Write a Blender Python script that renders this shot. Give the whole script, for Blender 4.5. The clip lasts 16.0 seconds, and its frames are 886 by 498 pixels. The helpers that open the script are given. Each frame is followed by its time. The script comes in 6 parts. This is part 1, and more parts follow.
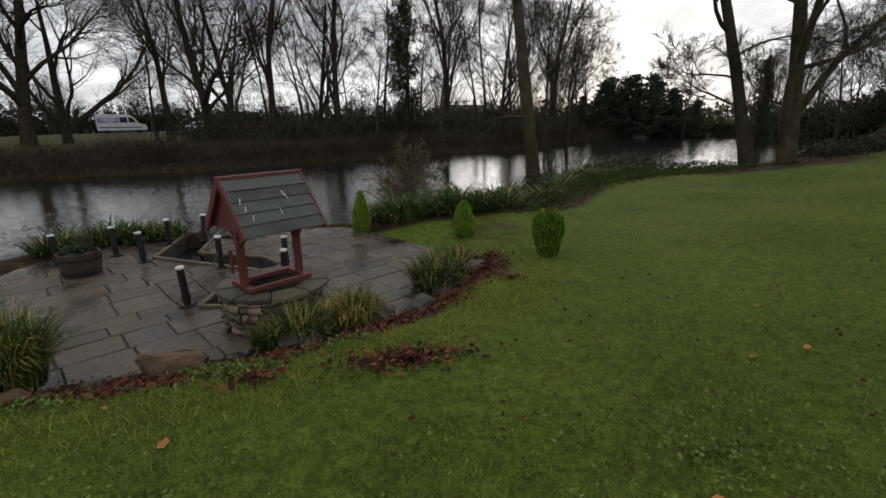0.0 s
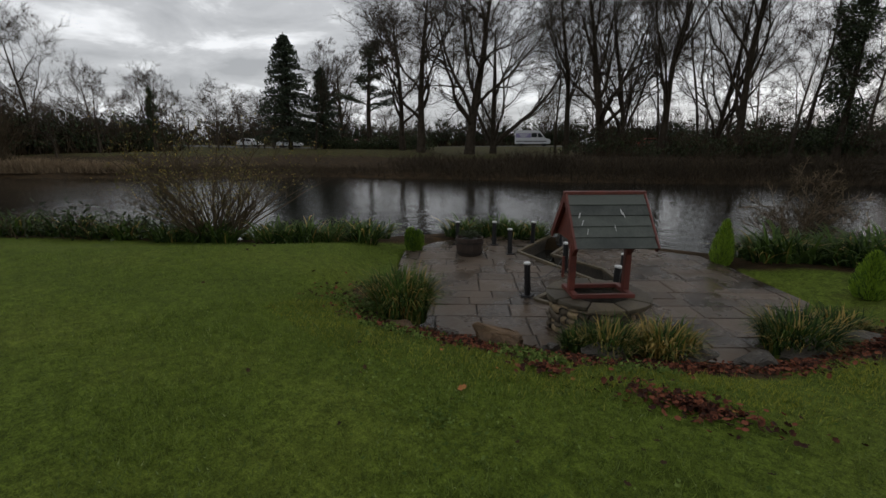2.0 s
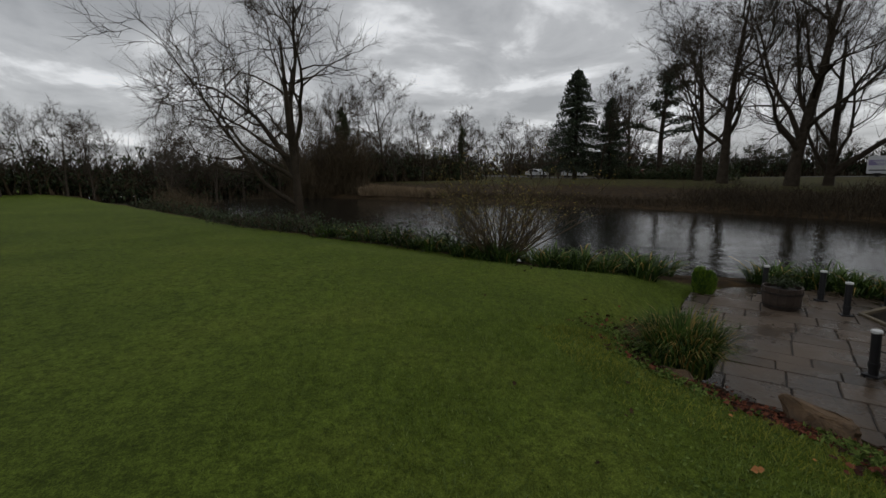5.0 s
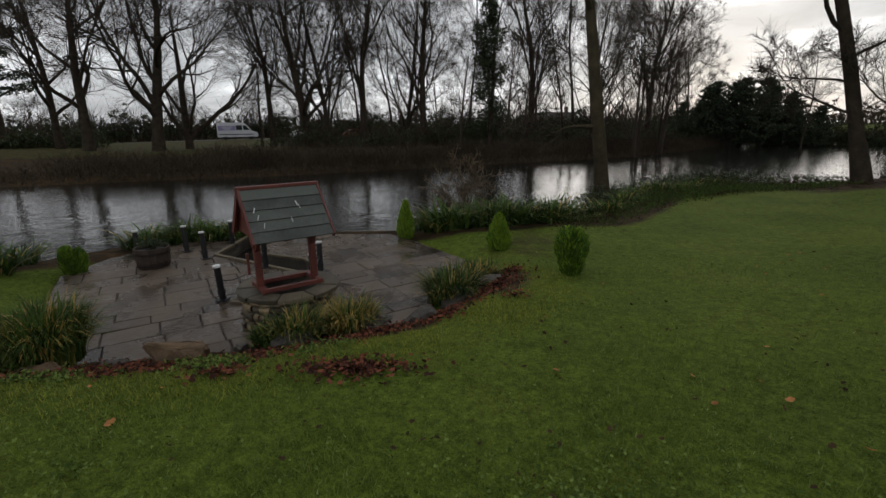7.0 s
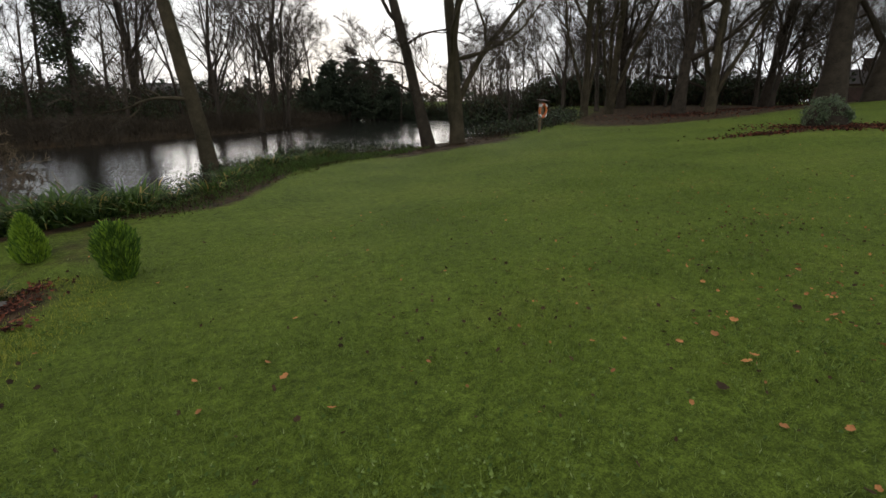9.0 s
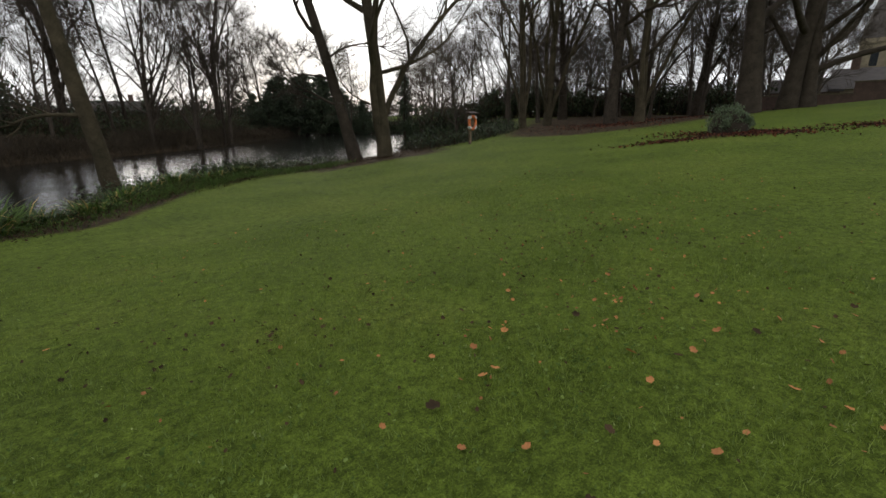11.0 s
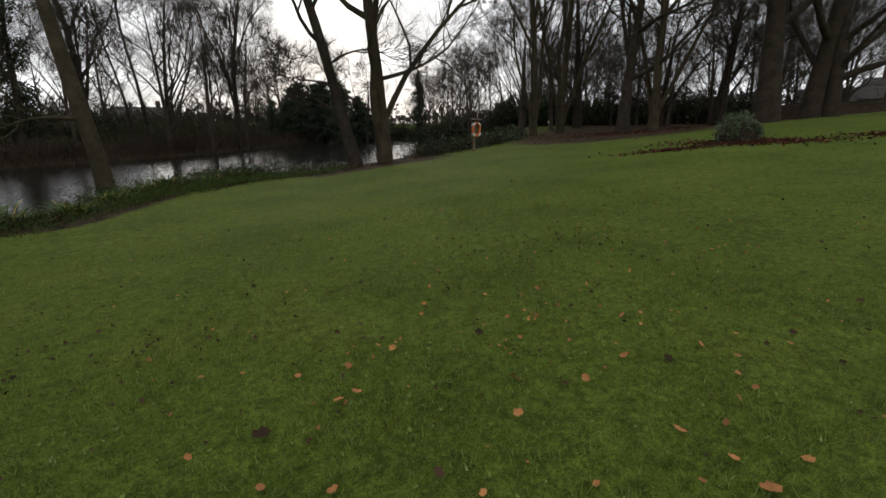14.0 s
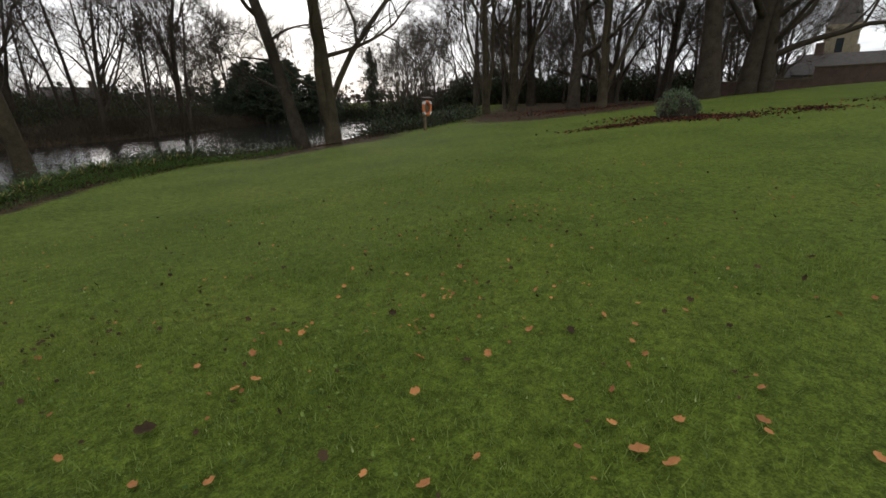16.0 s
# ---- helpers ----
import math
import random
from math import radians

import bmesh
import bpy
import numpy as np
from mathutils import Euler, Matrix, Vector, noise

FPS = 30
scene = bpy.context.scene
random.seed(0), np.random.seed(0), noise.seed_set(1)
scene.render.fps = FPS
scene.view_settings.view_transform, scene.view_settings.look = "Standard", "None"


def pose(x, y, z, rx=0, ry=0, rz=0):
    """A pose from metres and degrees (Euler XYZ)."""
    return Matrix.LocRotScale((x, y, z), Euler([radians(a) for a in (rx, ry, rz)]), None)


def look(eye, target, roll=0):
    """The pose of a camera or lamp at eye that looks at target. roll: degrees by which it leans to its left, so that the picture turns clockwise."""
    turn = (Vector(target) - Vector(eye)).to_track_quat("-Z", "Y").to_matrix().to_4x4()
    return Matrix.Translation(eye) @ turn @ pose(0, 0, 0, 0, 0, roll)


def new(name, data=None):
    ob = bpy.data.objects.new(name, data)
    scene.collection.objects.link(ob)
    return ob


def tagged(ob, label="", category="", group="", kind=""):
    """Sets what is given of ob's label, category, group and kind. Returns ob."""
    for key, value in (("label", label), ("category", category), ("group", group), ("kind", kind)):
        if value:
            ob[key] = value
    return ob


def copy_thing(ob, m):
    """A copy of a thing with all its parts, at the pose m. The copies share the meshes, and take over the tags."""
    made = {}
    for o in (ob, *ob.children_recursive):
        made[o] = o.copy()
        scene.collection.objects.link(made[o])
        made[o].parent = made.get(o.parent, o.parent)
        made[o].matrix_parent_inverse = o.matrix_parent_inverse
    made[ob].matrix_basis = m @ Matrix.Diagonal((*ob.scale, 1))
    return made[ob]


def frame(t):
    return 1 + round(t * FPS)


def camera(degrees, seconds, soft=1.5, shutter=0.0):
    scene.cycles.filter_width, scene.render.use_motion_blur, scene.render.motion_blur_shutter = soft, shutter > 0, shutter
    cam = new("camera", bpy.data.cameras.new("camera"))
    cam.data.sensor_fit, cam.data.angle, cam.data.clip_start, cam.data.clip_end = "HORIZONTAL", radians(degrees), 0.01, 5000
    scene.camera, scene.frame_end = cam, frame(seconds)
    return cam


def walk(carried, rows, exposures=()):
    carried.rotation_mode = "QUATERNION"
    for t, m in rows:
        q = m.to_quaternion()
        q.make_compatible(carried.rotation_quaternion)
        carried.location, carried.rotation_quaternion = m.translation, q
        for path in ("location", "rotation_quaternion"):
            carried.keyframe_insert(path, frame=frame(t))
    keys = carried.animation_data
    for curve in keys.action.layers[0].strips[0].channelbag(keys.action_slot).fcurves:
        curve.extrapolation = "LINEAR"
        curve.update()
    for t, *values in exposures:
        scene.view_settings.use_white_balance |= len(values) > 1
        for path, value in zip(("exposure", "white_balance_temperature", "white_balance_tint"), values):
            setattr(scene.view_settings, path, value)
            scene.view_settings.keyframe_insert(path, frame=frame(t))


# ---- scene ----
cam = camera(87.4, 16.0)
PATH = [
    (0, (-0.436, 0.358, 1.673), (-0.433, 2.285, 1.137), -0.8),
    (0.5, (-0.243, 0.364, 1.698), (-0.57, 2.27, 1.188), -0.5),
    (1, (-0.089, 0.349, 1.725), (-0.781, 2.158, 1.224), -0.3),
    (1.5, (0.014, 0.293, 1.745), (-1.049, 1.913, 1.25), -0.3),
    (2, (0.029, 0.26, 1.742), (-1.331, 1.651, 1.278), 0.0),
    (2.5, (0.037, 0.193, 1.762), (-1.574, 1.3, 1.338), 0.0),
    (3, (0.022, 0.151, 1.79), (-1.779, 0.93, 1.406), -0.2),
    (3.2, (0.054, 0.092, 1.836), (-1.8, 0.745, 1.468), -0.4),
    (4.25, (0.03, 0.17, 1.77), (-1.915, 0.457, 1.42), -0.5),
    (5.3, (-0.001, 0.255, 1.71), (-1.883, 0.839, 1.37), -0.6),
    (5.5, (0.048, 0.259, 1.727), (-1.776, 0.998, 1.376), -0.8),
    (6, (0.161, 0.255, 1.754), (-1.409, 1.432, 1.365), -0.8),
    (6.5, (0.317, 0.285, 1.744), (-0.759, 1.916, 1.315), -0.3),
    (7, (0.566, 0.408, 1.759), (0.194, 2.307, 1.255), -0.8),
    (7.3, (0.666, 0.5, 1.703), (0.795, 2.422, 1.167), -0.2),
    (7.5, (0.827, 0.674, 1.671), (1.192, 2.557, 1.105), 0.0),
    (8, (1.132, 0.679, 1.73), (1.761, 2.479, 1.125), 0.2),
    (8.5, (1.524, 0.729, 1.652), (2.355, 2.445, 1.047), 0.0),
    (9, (1.848, 0.725, 1.694), (2.804, 2.372, 1.085), 0.1),
    (9.5, (2.158, 0.589, 1.817), (3.219, 2.161, 1.182), 0.5),
    (9.7, (2.273, 0.561, 1.845), (3.366, 2.107, 1.201), 0.7),
    (11.8, (3.714, -0.181, 1.533), (4.781, 1.435, 1.034), -1.2),
    (12, (3.762, -0.186, 1.546), (4.825, 1.436, 1.056), -0.9),
    (12.5, (3.966, -0.186, 1.553), (5.01, 1.455, 1.086), -0.9),
    (13, (4.134, -0.182, 1.585), (5.159, 1.473, 1.126), -0.7),
    (13.5, (4.199, -0.199, 1.584), (5.21, 1.458, 1.102), -0.5),
    (14, (4.222, -0.205, 1.553), (5.234, 1.439, 1.029), -0.3),
    (14.5, (4.265, -0.238, 1.503), (5.297, 1.381, 0.944), -0.4),
    (15, (4.302, -0.263, 1.501), (5.381, 1.319, 0.924), -0.4),
    (15.5, (4.372, -0.312, 1.518), (5.487, 1.241, 0.929), -0.6),
    (16, (4.542, -0.383, 1.537), (5.673, 1.151, 0.931), -0.8),
]
EXPOSURES = [(0, 0.28), (1, 0.08), (2, -0.13), (2.5, -0.15), (3, -0.3), (5.5, -0.4), (6.5, -0.2), (7, -0.08), (8, 0.33), (9.5, 0.63), (12, 0.46), (13, 0.28), (14, 0.30), (14.5, 0.42), (15, 0.52), (16, 0.63)]
walk(cam, [(t, look(eye, target, roll)) for t, eye, target, roll in PATH], EXPOSURES)

# ---- light ----
SUN_AZ, SUN_EL = 19.0, 14.0          # degrees east of +y, and above the horizon
world = bpy.data.worlds.new("overcast_sky")
scene.world = world
world.use_nodes = True
wt = world.node_tree
wt.nodes.clear()


def wnode(kind, **kw):
    n = wt.nodes.new(kind)
    for k, v in kw.items():
        n.inputs[k].default_value = v
    return n


def build_sky():
    link = wt.links.new
    out, bg = wnode("ShaderNodeOutputWorld"), wnode("ShaderNodeBackground", Strength=0.9)
    sky = wnode("ShaderNodeTexSky")
    sky.sky_type, sky.sun_disc = "NISHITA", False
    sky.sun_elevation, sky.sun_rotation = radians(SUN_EL), radians(SUN_AZ)
    scale_sky = wnode("ShaderNodeVectorMath")
    scale_sky.operation = "SCALE"
    scale_sky.inputs["Scale"].default_value = 0.007
    link(sky.outputs[0], scale_sky.inputs[0])
    co = wnode("ShaderNodeTexCoord")
    sep = wnode("ShaderNodeSeparateXYZ")
    link(co.outputs["Generated"], sep.inputs[0])
    # flattened cloud coordinates: direction over height, as a layer overhead
    den = wnode("ShaderNodeMath")
    den.operation = "ADD"
    den.inputs[1].default_value = 0.22
    link(sep.outputs["Z"], den.inputs[0])
    div = wnode("ShaderNodeVectorMath")
    div.operation = "DIVIDE"
    link(co.outputs["Generated"], div.inputs[0])
    comb = wnode("ShaderNodeCombineXYZ")
    for i in range(3):
        link(den.outputs[0], comb.inputs[i])
    link(comb.outputs[0], div.inputs[1])
    big = wnode("ShaderNodeTexNoise", Scale=1.9, Detail=7.0, Roughness=0.55, Distortion=0.35)
    link(div.outputs[0], big.inputs["Vector"])
    ramp = wnode("ShaderNodeValToRGB")
    ramp.color_ramp.elements[0].position, ramp.color_ramp.elements[0].color = 0.36, (0.43, 0.445, 0.47, 1)
    ramp.color_ramp.elements[1].position, ramp.color_ramp.elements[1].color = 0.64, (1.05, 1.07, 1.10, 1)
    mid = ramp.color_ramp.elements.new(0.54)
    mid.color = (0.63, 0.645, 0.67, 1)
    link(big.outputs["Fac"], ramp.inputs[0])
    # the veil glows round the hidden sun and along the horizon
    sun_dir = Vector((math.sin(radians(SUN_AZ)) * math.cos(radians(SUN_EL)), math.cos(radians(SUN_AZ)) * math.cos(radians(SUN_EL)), math.sin(radians(SUN_EL))))
    dot = wnode("ShaderNodeVectorMath")
    dot.operation = "DOT_PRODUCT"
    dot.inputs[1].default_value = sun_dir
    link(co.outputs["Generated"], dot.inputs[0])
    glow = wnode("ShaderNodeMapRange")
    glow.interpolation_type = "SMOOTHSTEP"
    glow.inputs[1].default_value, glow.inputs[2].default_value, glow.inputs[3].default_value, glow.inputs[4].default_value = 0.45, 1.0, 0.0, 1.0
    link(dot.outputs["Value"], glow.inputs[0])
    low = wnode("ShaderNodeMapRange")
    low.inputs[1].default_value, low.inputs[2].default_value, low.inputs[3].default_value, low.inputs[4].default_value = 0.0, 0.4, 1.0, 0.0
    link(sep.outputs["Z"], low.inputs[0])
    g1 = wnode("ShaderNodeMath")
    g1.operation = "MULTIPLY"
    g1.inputs[1].default_value = 0.13
    link(glow.outputs[0], g1.inputs[0])
    g2 = wnode("ShaderNodeMath")
    g2.operation = "MULTIPLY_ADD"
    g2.inputs[1].default_value = 0.10
    link(low.outputs[0], g2.inputs[0])
    link(g1.outputs[0], g2.inputs[2])
    add = wnode("ShaderNodeVectorMath")
    add.operation = "ADD"
    link(ramp.outputs[0], add.inputs[0])
    link(g2.outputs[0], add.inputs[1])
    add2 = wnode("ShaderNodeVectorMath")
    add2.operation = "ADD"
    link(add.outputs[0], add2.inputs[0])
    link(scale_sky.outputs[0], add2.inputs[1])
    link(add2.outputs[0], bg.inputs["Color"])
    link(bg.outputs[0], out.inputs[0])
    return sun_dir


SUN_DIR = build_sky()
sun_data = bpy.data.lights.new("sun", "SUN")
sun_data.energy, sun_data.angle, sun_data.color = 0.5, radians(40), (1.0, 0.93, 0.84)
sun = new("sun", sun_data)
sun.matrix_world = look(SUN_DIR * 100, (0, 0, 0))

# ---- materials ----


def material(name, colour, colour2=None, rough=0.8, scale=8.0, bump=0.3, metal=0.0, fine=60.0, bump_scale=None, contrast=(0.35, 0.65), island=0.0, spec=0.5, dist=0.01, translucent=0.0, wet=0.0, whole=False):
    """Principled surface with two scales of colour noise and a bump in real-world metres."""
    m = bpy.data.materials.new(name)
    m.use_nodes = True
    nt = m.node_tree
    b = nt.nodes["Principled BSDF"]
    link = nt.links.new
    b.inputs["Roughness"].default_value, b.inputs["Metallic"].default_value = rough, metal
    b.inputs["Specular IOR Level"].default_value = spec
    colour2 = colour2 or tuple(c * 0.6 for c in colour)
    geo, n1, n2 = nt.nodes.new("ShaderNodeNewGeometry"), nt.nodes.new("ShaderNodeTexNoise"), nt.nodes.new("ShaderNodeTexNoise")
    info = nt.nodes.new("ShaderNodeObjectInfo")
    off = nt.nodes.new("ShaderNodeVectorMath")
    off.operation = "MULTIPLY_ADD"
    co = nt.nodes.new("ShaderNodeTexCoord")
    link(info.outputs["Random"], off.inputs[0])
    off.inputs[1].default_value = (37.0, 19.0, 11.0)
    link(co.outputs["Object"], off.inputs[2])
    for n, s in ((n1, scale), (n2, fine)):
        n.inputs["Scale"].default_value, n.inputs["Detail"].default_value, n.inputs["Roughness"].default_value = s, 5.0, 0.6
        link(geo.outputs["Position"] if whole and n is n1 else off.outputs[0], n.inputs["Vector"])
    mixf = nt.nodes.new("ShaderNodeMath")
    mixf.operation = "MULTIPLY_ADD"
    mixf.inputs[1].default_value = 0.35
    link(n2.outputs["Fac"], mixf.inputs[0])
    half = nt.nodes.new("ShaderNodeMath")
    half.operation = "MULTIPLY"
    half.inputs[1].default_value = 0.65
    link(n1.outputs["Fac"], half.inputs[0])
    link(half.outputs[0], mixf.inputs[2])
    last = mixf
    if island:
        isl = nt.nodes.new("ShaderNodeMath")
        isl.operation = "MULTIPLY_ADD"
        isl.inputs[1].default_value, isl.inputs[2].default_value = island, -island / 2
        link(geo.outputs["Random Per Island"], isl.inputs[0])
        ad = nt.nodes.new("ShaderNodeMath")
        link(last.outputs[0], ad.inputs[0])
        link(isl.outputs[0], ad.inputs[1])
        rnd = nt.nodes.new("ShaderNodeMath")
        rnd.operation = "MULTIPLY_ADD"
        rnd.inputs[1].default_value, rnd.inputs[2].default_value = island * 0.5, -island * 0.25
        link(info.outputs["Random"], rnd.inputs[0])
        ad2 = nt.nodes.new("ShaderNodeMath")
        link(ad.outputs[0], ad2.inputs[0])
        link(rnd.outputs[0], ad2.inputs[1])
        last = ad2
    ramp = nt.nodes.new("ShaderNodeValToRGB")
    ramp.color_ramp.elements[0].position, ramp.color_ramp.elements[1].position = contrast
    ramp.color_ramp.elements[0].color, ramp.color_ramp.elements[1].color = (*colour2, 1), (*colour, 1)
    link(last.outputs[0], ramp.inputs[0])
    link(ramp.outputs[0], b.inputs["Base Color"])
    if wet:
        wr = nt.nodes.new("ShaderNodeMapRange")
        wr.inputs[1].default_value, wr.inputs[2].default_value, wr.inputs[3].default_value, wr.inputs[4].default_value = 0.4, 0.6, max(0.05, rough - wet), rough
        link(n1.outputs["Fac"], wr.inputs[0])
        link(wr.outputs[0], b.inputs["Roughness"])
    if bump:
        bm_ = nt.nodes.new("ShaderNodeBump")
        bm_.inputs["Strength"].default_value, bm_.inputs["Distance"].default_value = bump, dist
        link(n2.outputs["Fac"], bm_.inputs["Height"])
        link(bm_.outputs[0], b.inputs["Normal"])
    if translucent:
        b.inputs["Subsurface Weight"].default_value = 0.0
        tr, mx, outn = nt.nodes.new("ShaderNodeBsdfTranslucent"), nt.nodes.new("ShaderNodeMixShader"), nt.nodes["Material Output"]
        link(ramp.outputs[0], tr.inputs[0])
        mx.inputs[0].default_value = translucent
        link(b.outputs[0], mx.inputs[1])
        link(tr.outputs[0], mx.inputs[2])
        link(mx.outputs[0], outn.inputs[0])
    return m


M_BARK = material("bark", (0.070, 0.055, 0.040), (0.028, 0.023, 0.017), 0.95, 3.0, 0.8, fine=25, dist=0.03, spec=0.1)
M_BARK_GREEN = material("mossy_bark", (0.092, 0.073, 0.046), (0.034, 0.030, 0.018), 0.95, 2.0, 0.8, fine=22, dist=0.03, spec=0.1)
M_TWIG = material("twigs", (0.085, 0.068, 0.050), (0.045, 0.036, 0.028), 0.95, 2.0, 0.0, spec=0.2)
M_TWIG_WARM = material("warm_twigs", (0.12, 0.09, 0.052), (0.055, 0.042, 0.026), 0.9, 2.0, 0.0, spec=0.2)
M_IVY = material("ivy_leaves", (0.060, 0.082, 0.032), (0.020, 0.030, 0.013), 0.6, 1.5, 0.0, island=0.4, translucent=0.15, spec=0.3)
M_IVY_PALE = material("pale_ivy_leaves", (0.12, 0.16, 0.075), (0.04, 0.06, 0.028), 0.5, 3.0, 0.0, island=0.5, translucent=0.1)
M_FIR = material("fir_needles", (0.05, 0.07, 0.032), (0.018, 0.027, 0.013), 0.85, 1.5, 0.0, island=0.4)
M_SCRUB = material("scrub", (0.095, 0.070, 0.043), (0.034, 0.027, 0.018), 0.95, 0.4, 0.0, island=0.35, spec=0.2)
M_REED_DRY = material("dry_reeds", (0.30, 0.22, 0.13), (0.17, 0.12, 0.07), 0.85, 2.0, 0.0, island=0.4)
M_IRIS = material("iris_leaves", (0.085, 0.14, 0.026), (0.022, 0.045, 0.010), 0.7, 3.0, 0.0, island=0.5, translucent=0.2, spec=0.2)
M_STRAW = material("yellowed_grass_leaves", (0.38, 0.26, 0.065), (0.15, 0.14, 0.025), 0.6, 4.0, 0.0, island=0.6, translucent=0.2)
M_THUJA = material("golden_thuja", (0.25, 0.38, 0.03), (0.055, 0.12, 0.014), 0.65, 6.0, 0.0, island=0.5, translucent=0.2)
M_BLADE = material("grass_blades", (0.195, 0.26, 0.036), (0.07, 0.112, 0.016), 0.6, 0.9, 0.0, island=0.35, translucent=0.25, contrast=(0.3, 0.72))
M_STONE = material("riven_paving", (0.118, 0.086, 0.060), (0.032, 0.025, 0.019), 0.55, 1.5, 0.45, fine=24, island=0.3, dist=0.008, wet=0.42, spec=0.42, whole=True)
M_JOINT = material("wet_joint_soil", (0.045, 0.04, 0.034), (0.02, 0.018, 0.016), 0.7, 9, 0.5)
M_RUBBLE = material("rubble_stone", (0.34, 0.25, 0.14), (0.085, 0.066, 0.042), 0.75, 6, 0.8, fine=34, island=1.0, dist=0.01)
M_COPING = material("coping_stone", (0.135, 0.105, 0.06), (0.055, 0.045, 0.028), 0.6, 4, 0.5, fine=35, island=0.3, dist=0.008)
M_MORTAR = material("mortar", (0.12, 0.11, 0.09), (0.06, 0.055, 0.045), 0.9, 12, 0.5)
M_SAND = material("sandstone", (0.19, 0.115, 0.058), (0.075, 0.05, 0.03), 0.75, 3, 0.7, fine=24, dist=0.02)
M_ROCK = material("grey_rock", (0.085, 0.070, 0.052), (0.022, 0.019, 0.015), 0.7, 4, 0.8, fine=22, dist=0.02, wet=0.2)
M_RED = material("red_stained_wood", (0.17, 0.040, 0.027), (0.085, 0.021, 0.016), 0.5, 7, 0.35, fine=50, dist=0.004)
M_SLATE = material("slate_tiles", (0.082, 0.092, 0.078), (0.028, 0.034, 0.029), 0.55, 4, 0.3, fine=40, island=0.4, dist=0.004)
M_BLACK = material("black_paint", (0.018, 0.018, 0.02), (0.009, 0.009, 0.01), 0.4, 10, 0.1)
M_CAP = material("white_cap", (0.75, 0.75, 0.74), (0.55, 0.55, 0.54), 0.5, 20, 0.05)
M_TUB = material("weathered_oak", (0.062, 0.040, 0.028), (0.028, 0.019, 0.015), 0.75, 6, 0.5, fine=40)
M_IRON = material("rusty_iron", (0.06, 0.05, 0.045), (0.03, 0.025, 0.022), 0.6, 14, 0.3, metal=0.6)
# lighter blade colour: pale flecks plus the glints of wet blades, painted in
M_BLADE_PALE_GLINT = material("pale_and_glint_blades", (0.34, 0.40, 0.15), (0.15, 0.20, 0.05), 0.6, 2.0, 0.0, island=0.5, translucent=0.2)
M_LEAF = material("dead_leaves", (0.205, 0.070, 0.038), (0.038, 0.017, 0.012), 0.9, 6, 0.2, island=0.7, spec=0.15)
M_WEED = material("weed_leaves", (0.20, 0.27, 0.070), (0.07, 0.11, 0.026), 0.95, 8.0, 0.0, island=0.5, translucent=0.2, spec=0.06)
M_MOSS = material("mossy_blades", (0.31, 0.32, 0.04), (0.14, 0.17, 0.022), 0.7, 1.4, 0.0, island=0.4, translucent=0.2)
M_LEAF_OR = material("orange_leaf", (0.52, 0.23, 0.08), (0.27, 0.115, 0.045), 0.8, 9, 0.2, island=0.4, spec=0.2)
M_LEAF_DK = material("dark_leaf", (0.075, 0.048, 0.026), (0.03, 0.021, 0.013), 0.95, 9, 0.2, island=0.4, spec=0.08)
M_ASPHALT = material("asphalt", (0.06, 0.06, 0.062), (0.04, 0.04, 0.041), 0.8, 1, 0.3)
M_WHITE = material("white_car_paint", (0.72, 0.73, 0.75), (0.62, 0.63, 0.66), 0.3, 1, 0.0)
M_LILAC = material("lilac_panel", (0.34, 0.30, 0.50), (0.26, 0.22, 0.42), 0.4, 1, 0.0)
M_RED_CAR = material("red_car_paint", (0.35, 0.05, 0.04), (0.28, 0.04, 0.03), 0.3, 1, 0.0)
M_GREY_CAR = material("grey_car_paint", (0.12, 0.125, 0.13), (0.09, 0.09, 0.095), 0.3, 1, 0.0)
M_GLASS = material("dark_glass", (0.03, 0.035, 0.04), (0.02, 0.022, 0.025), 0.08, 1, 0.0)
M_TYRE = material("tyre", (0.02, 0.02, 0.02), (0.012, 0.012, 0.012), 0.8, 10, 0.0)
M_BRICK = material("old_brick", (0.16, 0.10, 0.075), (0.08, 0.055, 0.045), 0.9, 2, 0.4, fine=14)
M_ROOF = material("roof_tiles", (0.10, 0.085, 0.075), (0.06, 0.05, 0.047), 0.8, 3, 0.4, fine=14)
M_RENDER = material("white_render", (0.75, 0.74, 0.70), (0.6, 0.59, 0.56), 0.8, 2, 0.1)
M_TOWER = material("church_stone", (0.27, 0.22, 0.15), (0.16, 0.13, 0.09), 0.9, 1, 0.4, fine=8)
M_ORANGE = material("orange_plastic", (0.62, 0.17, 0.04), (0.5, 0.12, 0.03), 0.45, 6, 0.05)
M_WOOD = material("weathered_post", (0.20, 0.14, 0.08), (0.10, 0.07, 0.045), 0.8, 5, 0.4)
M_CABLE = material("cable", (0.015, 0.015, 0.016), (0.01, 0.01, 0.01), 0.5, 8, 0.0)


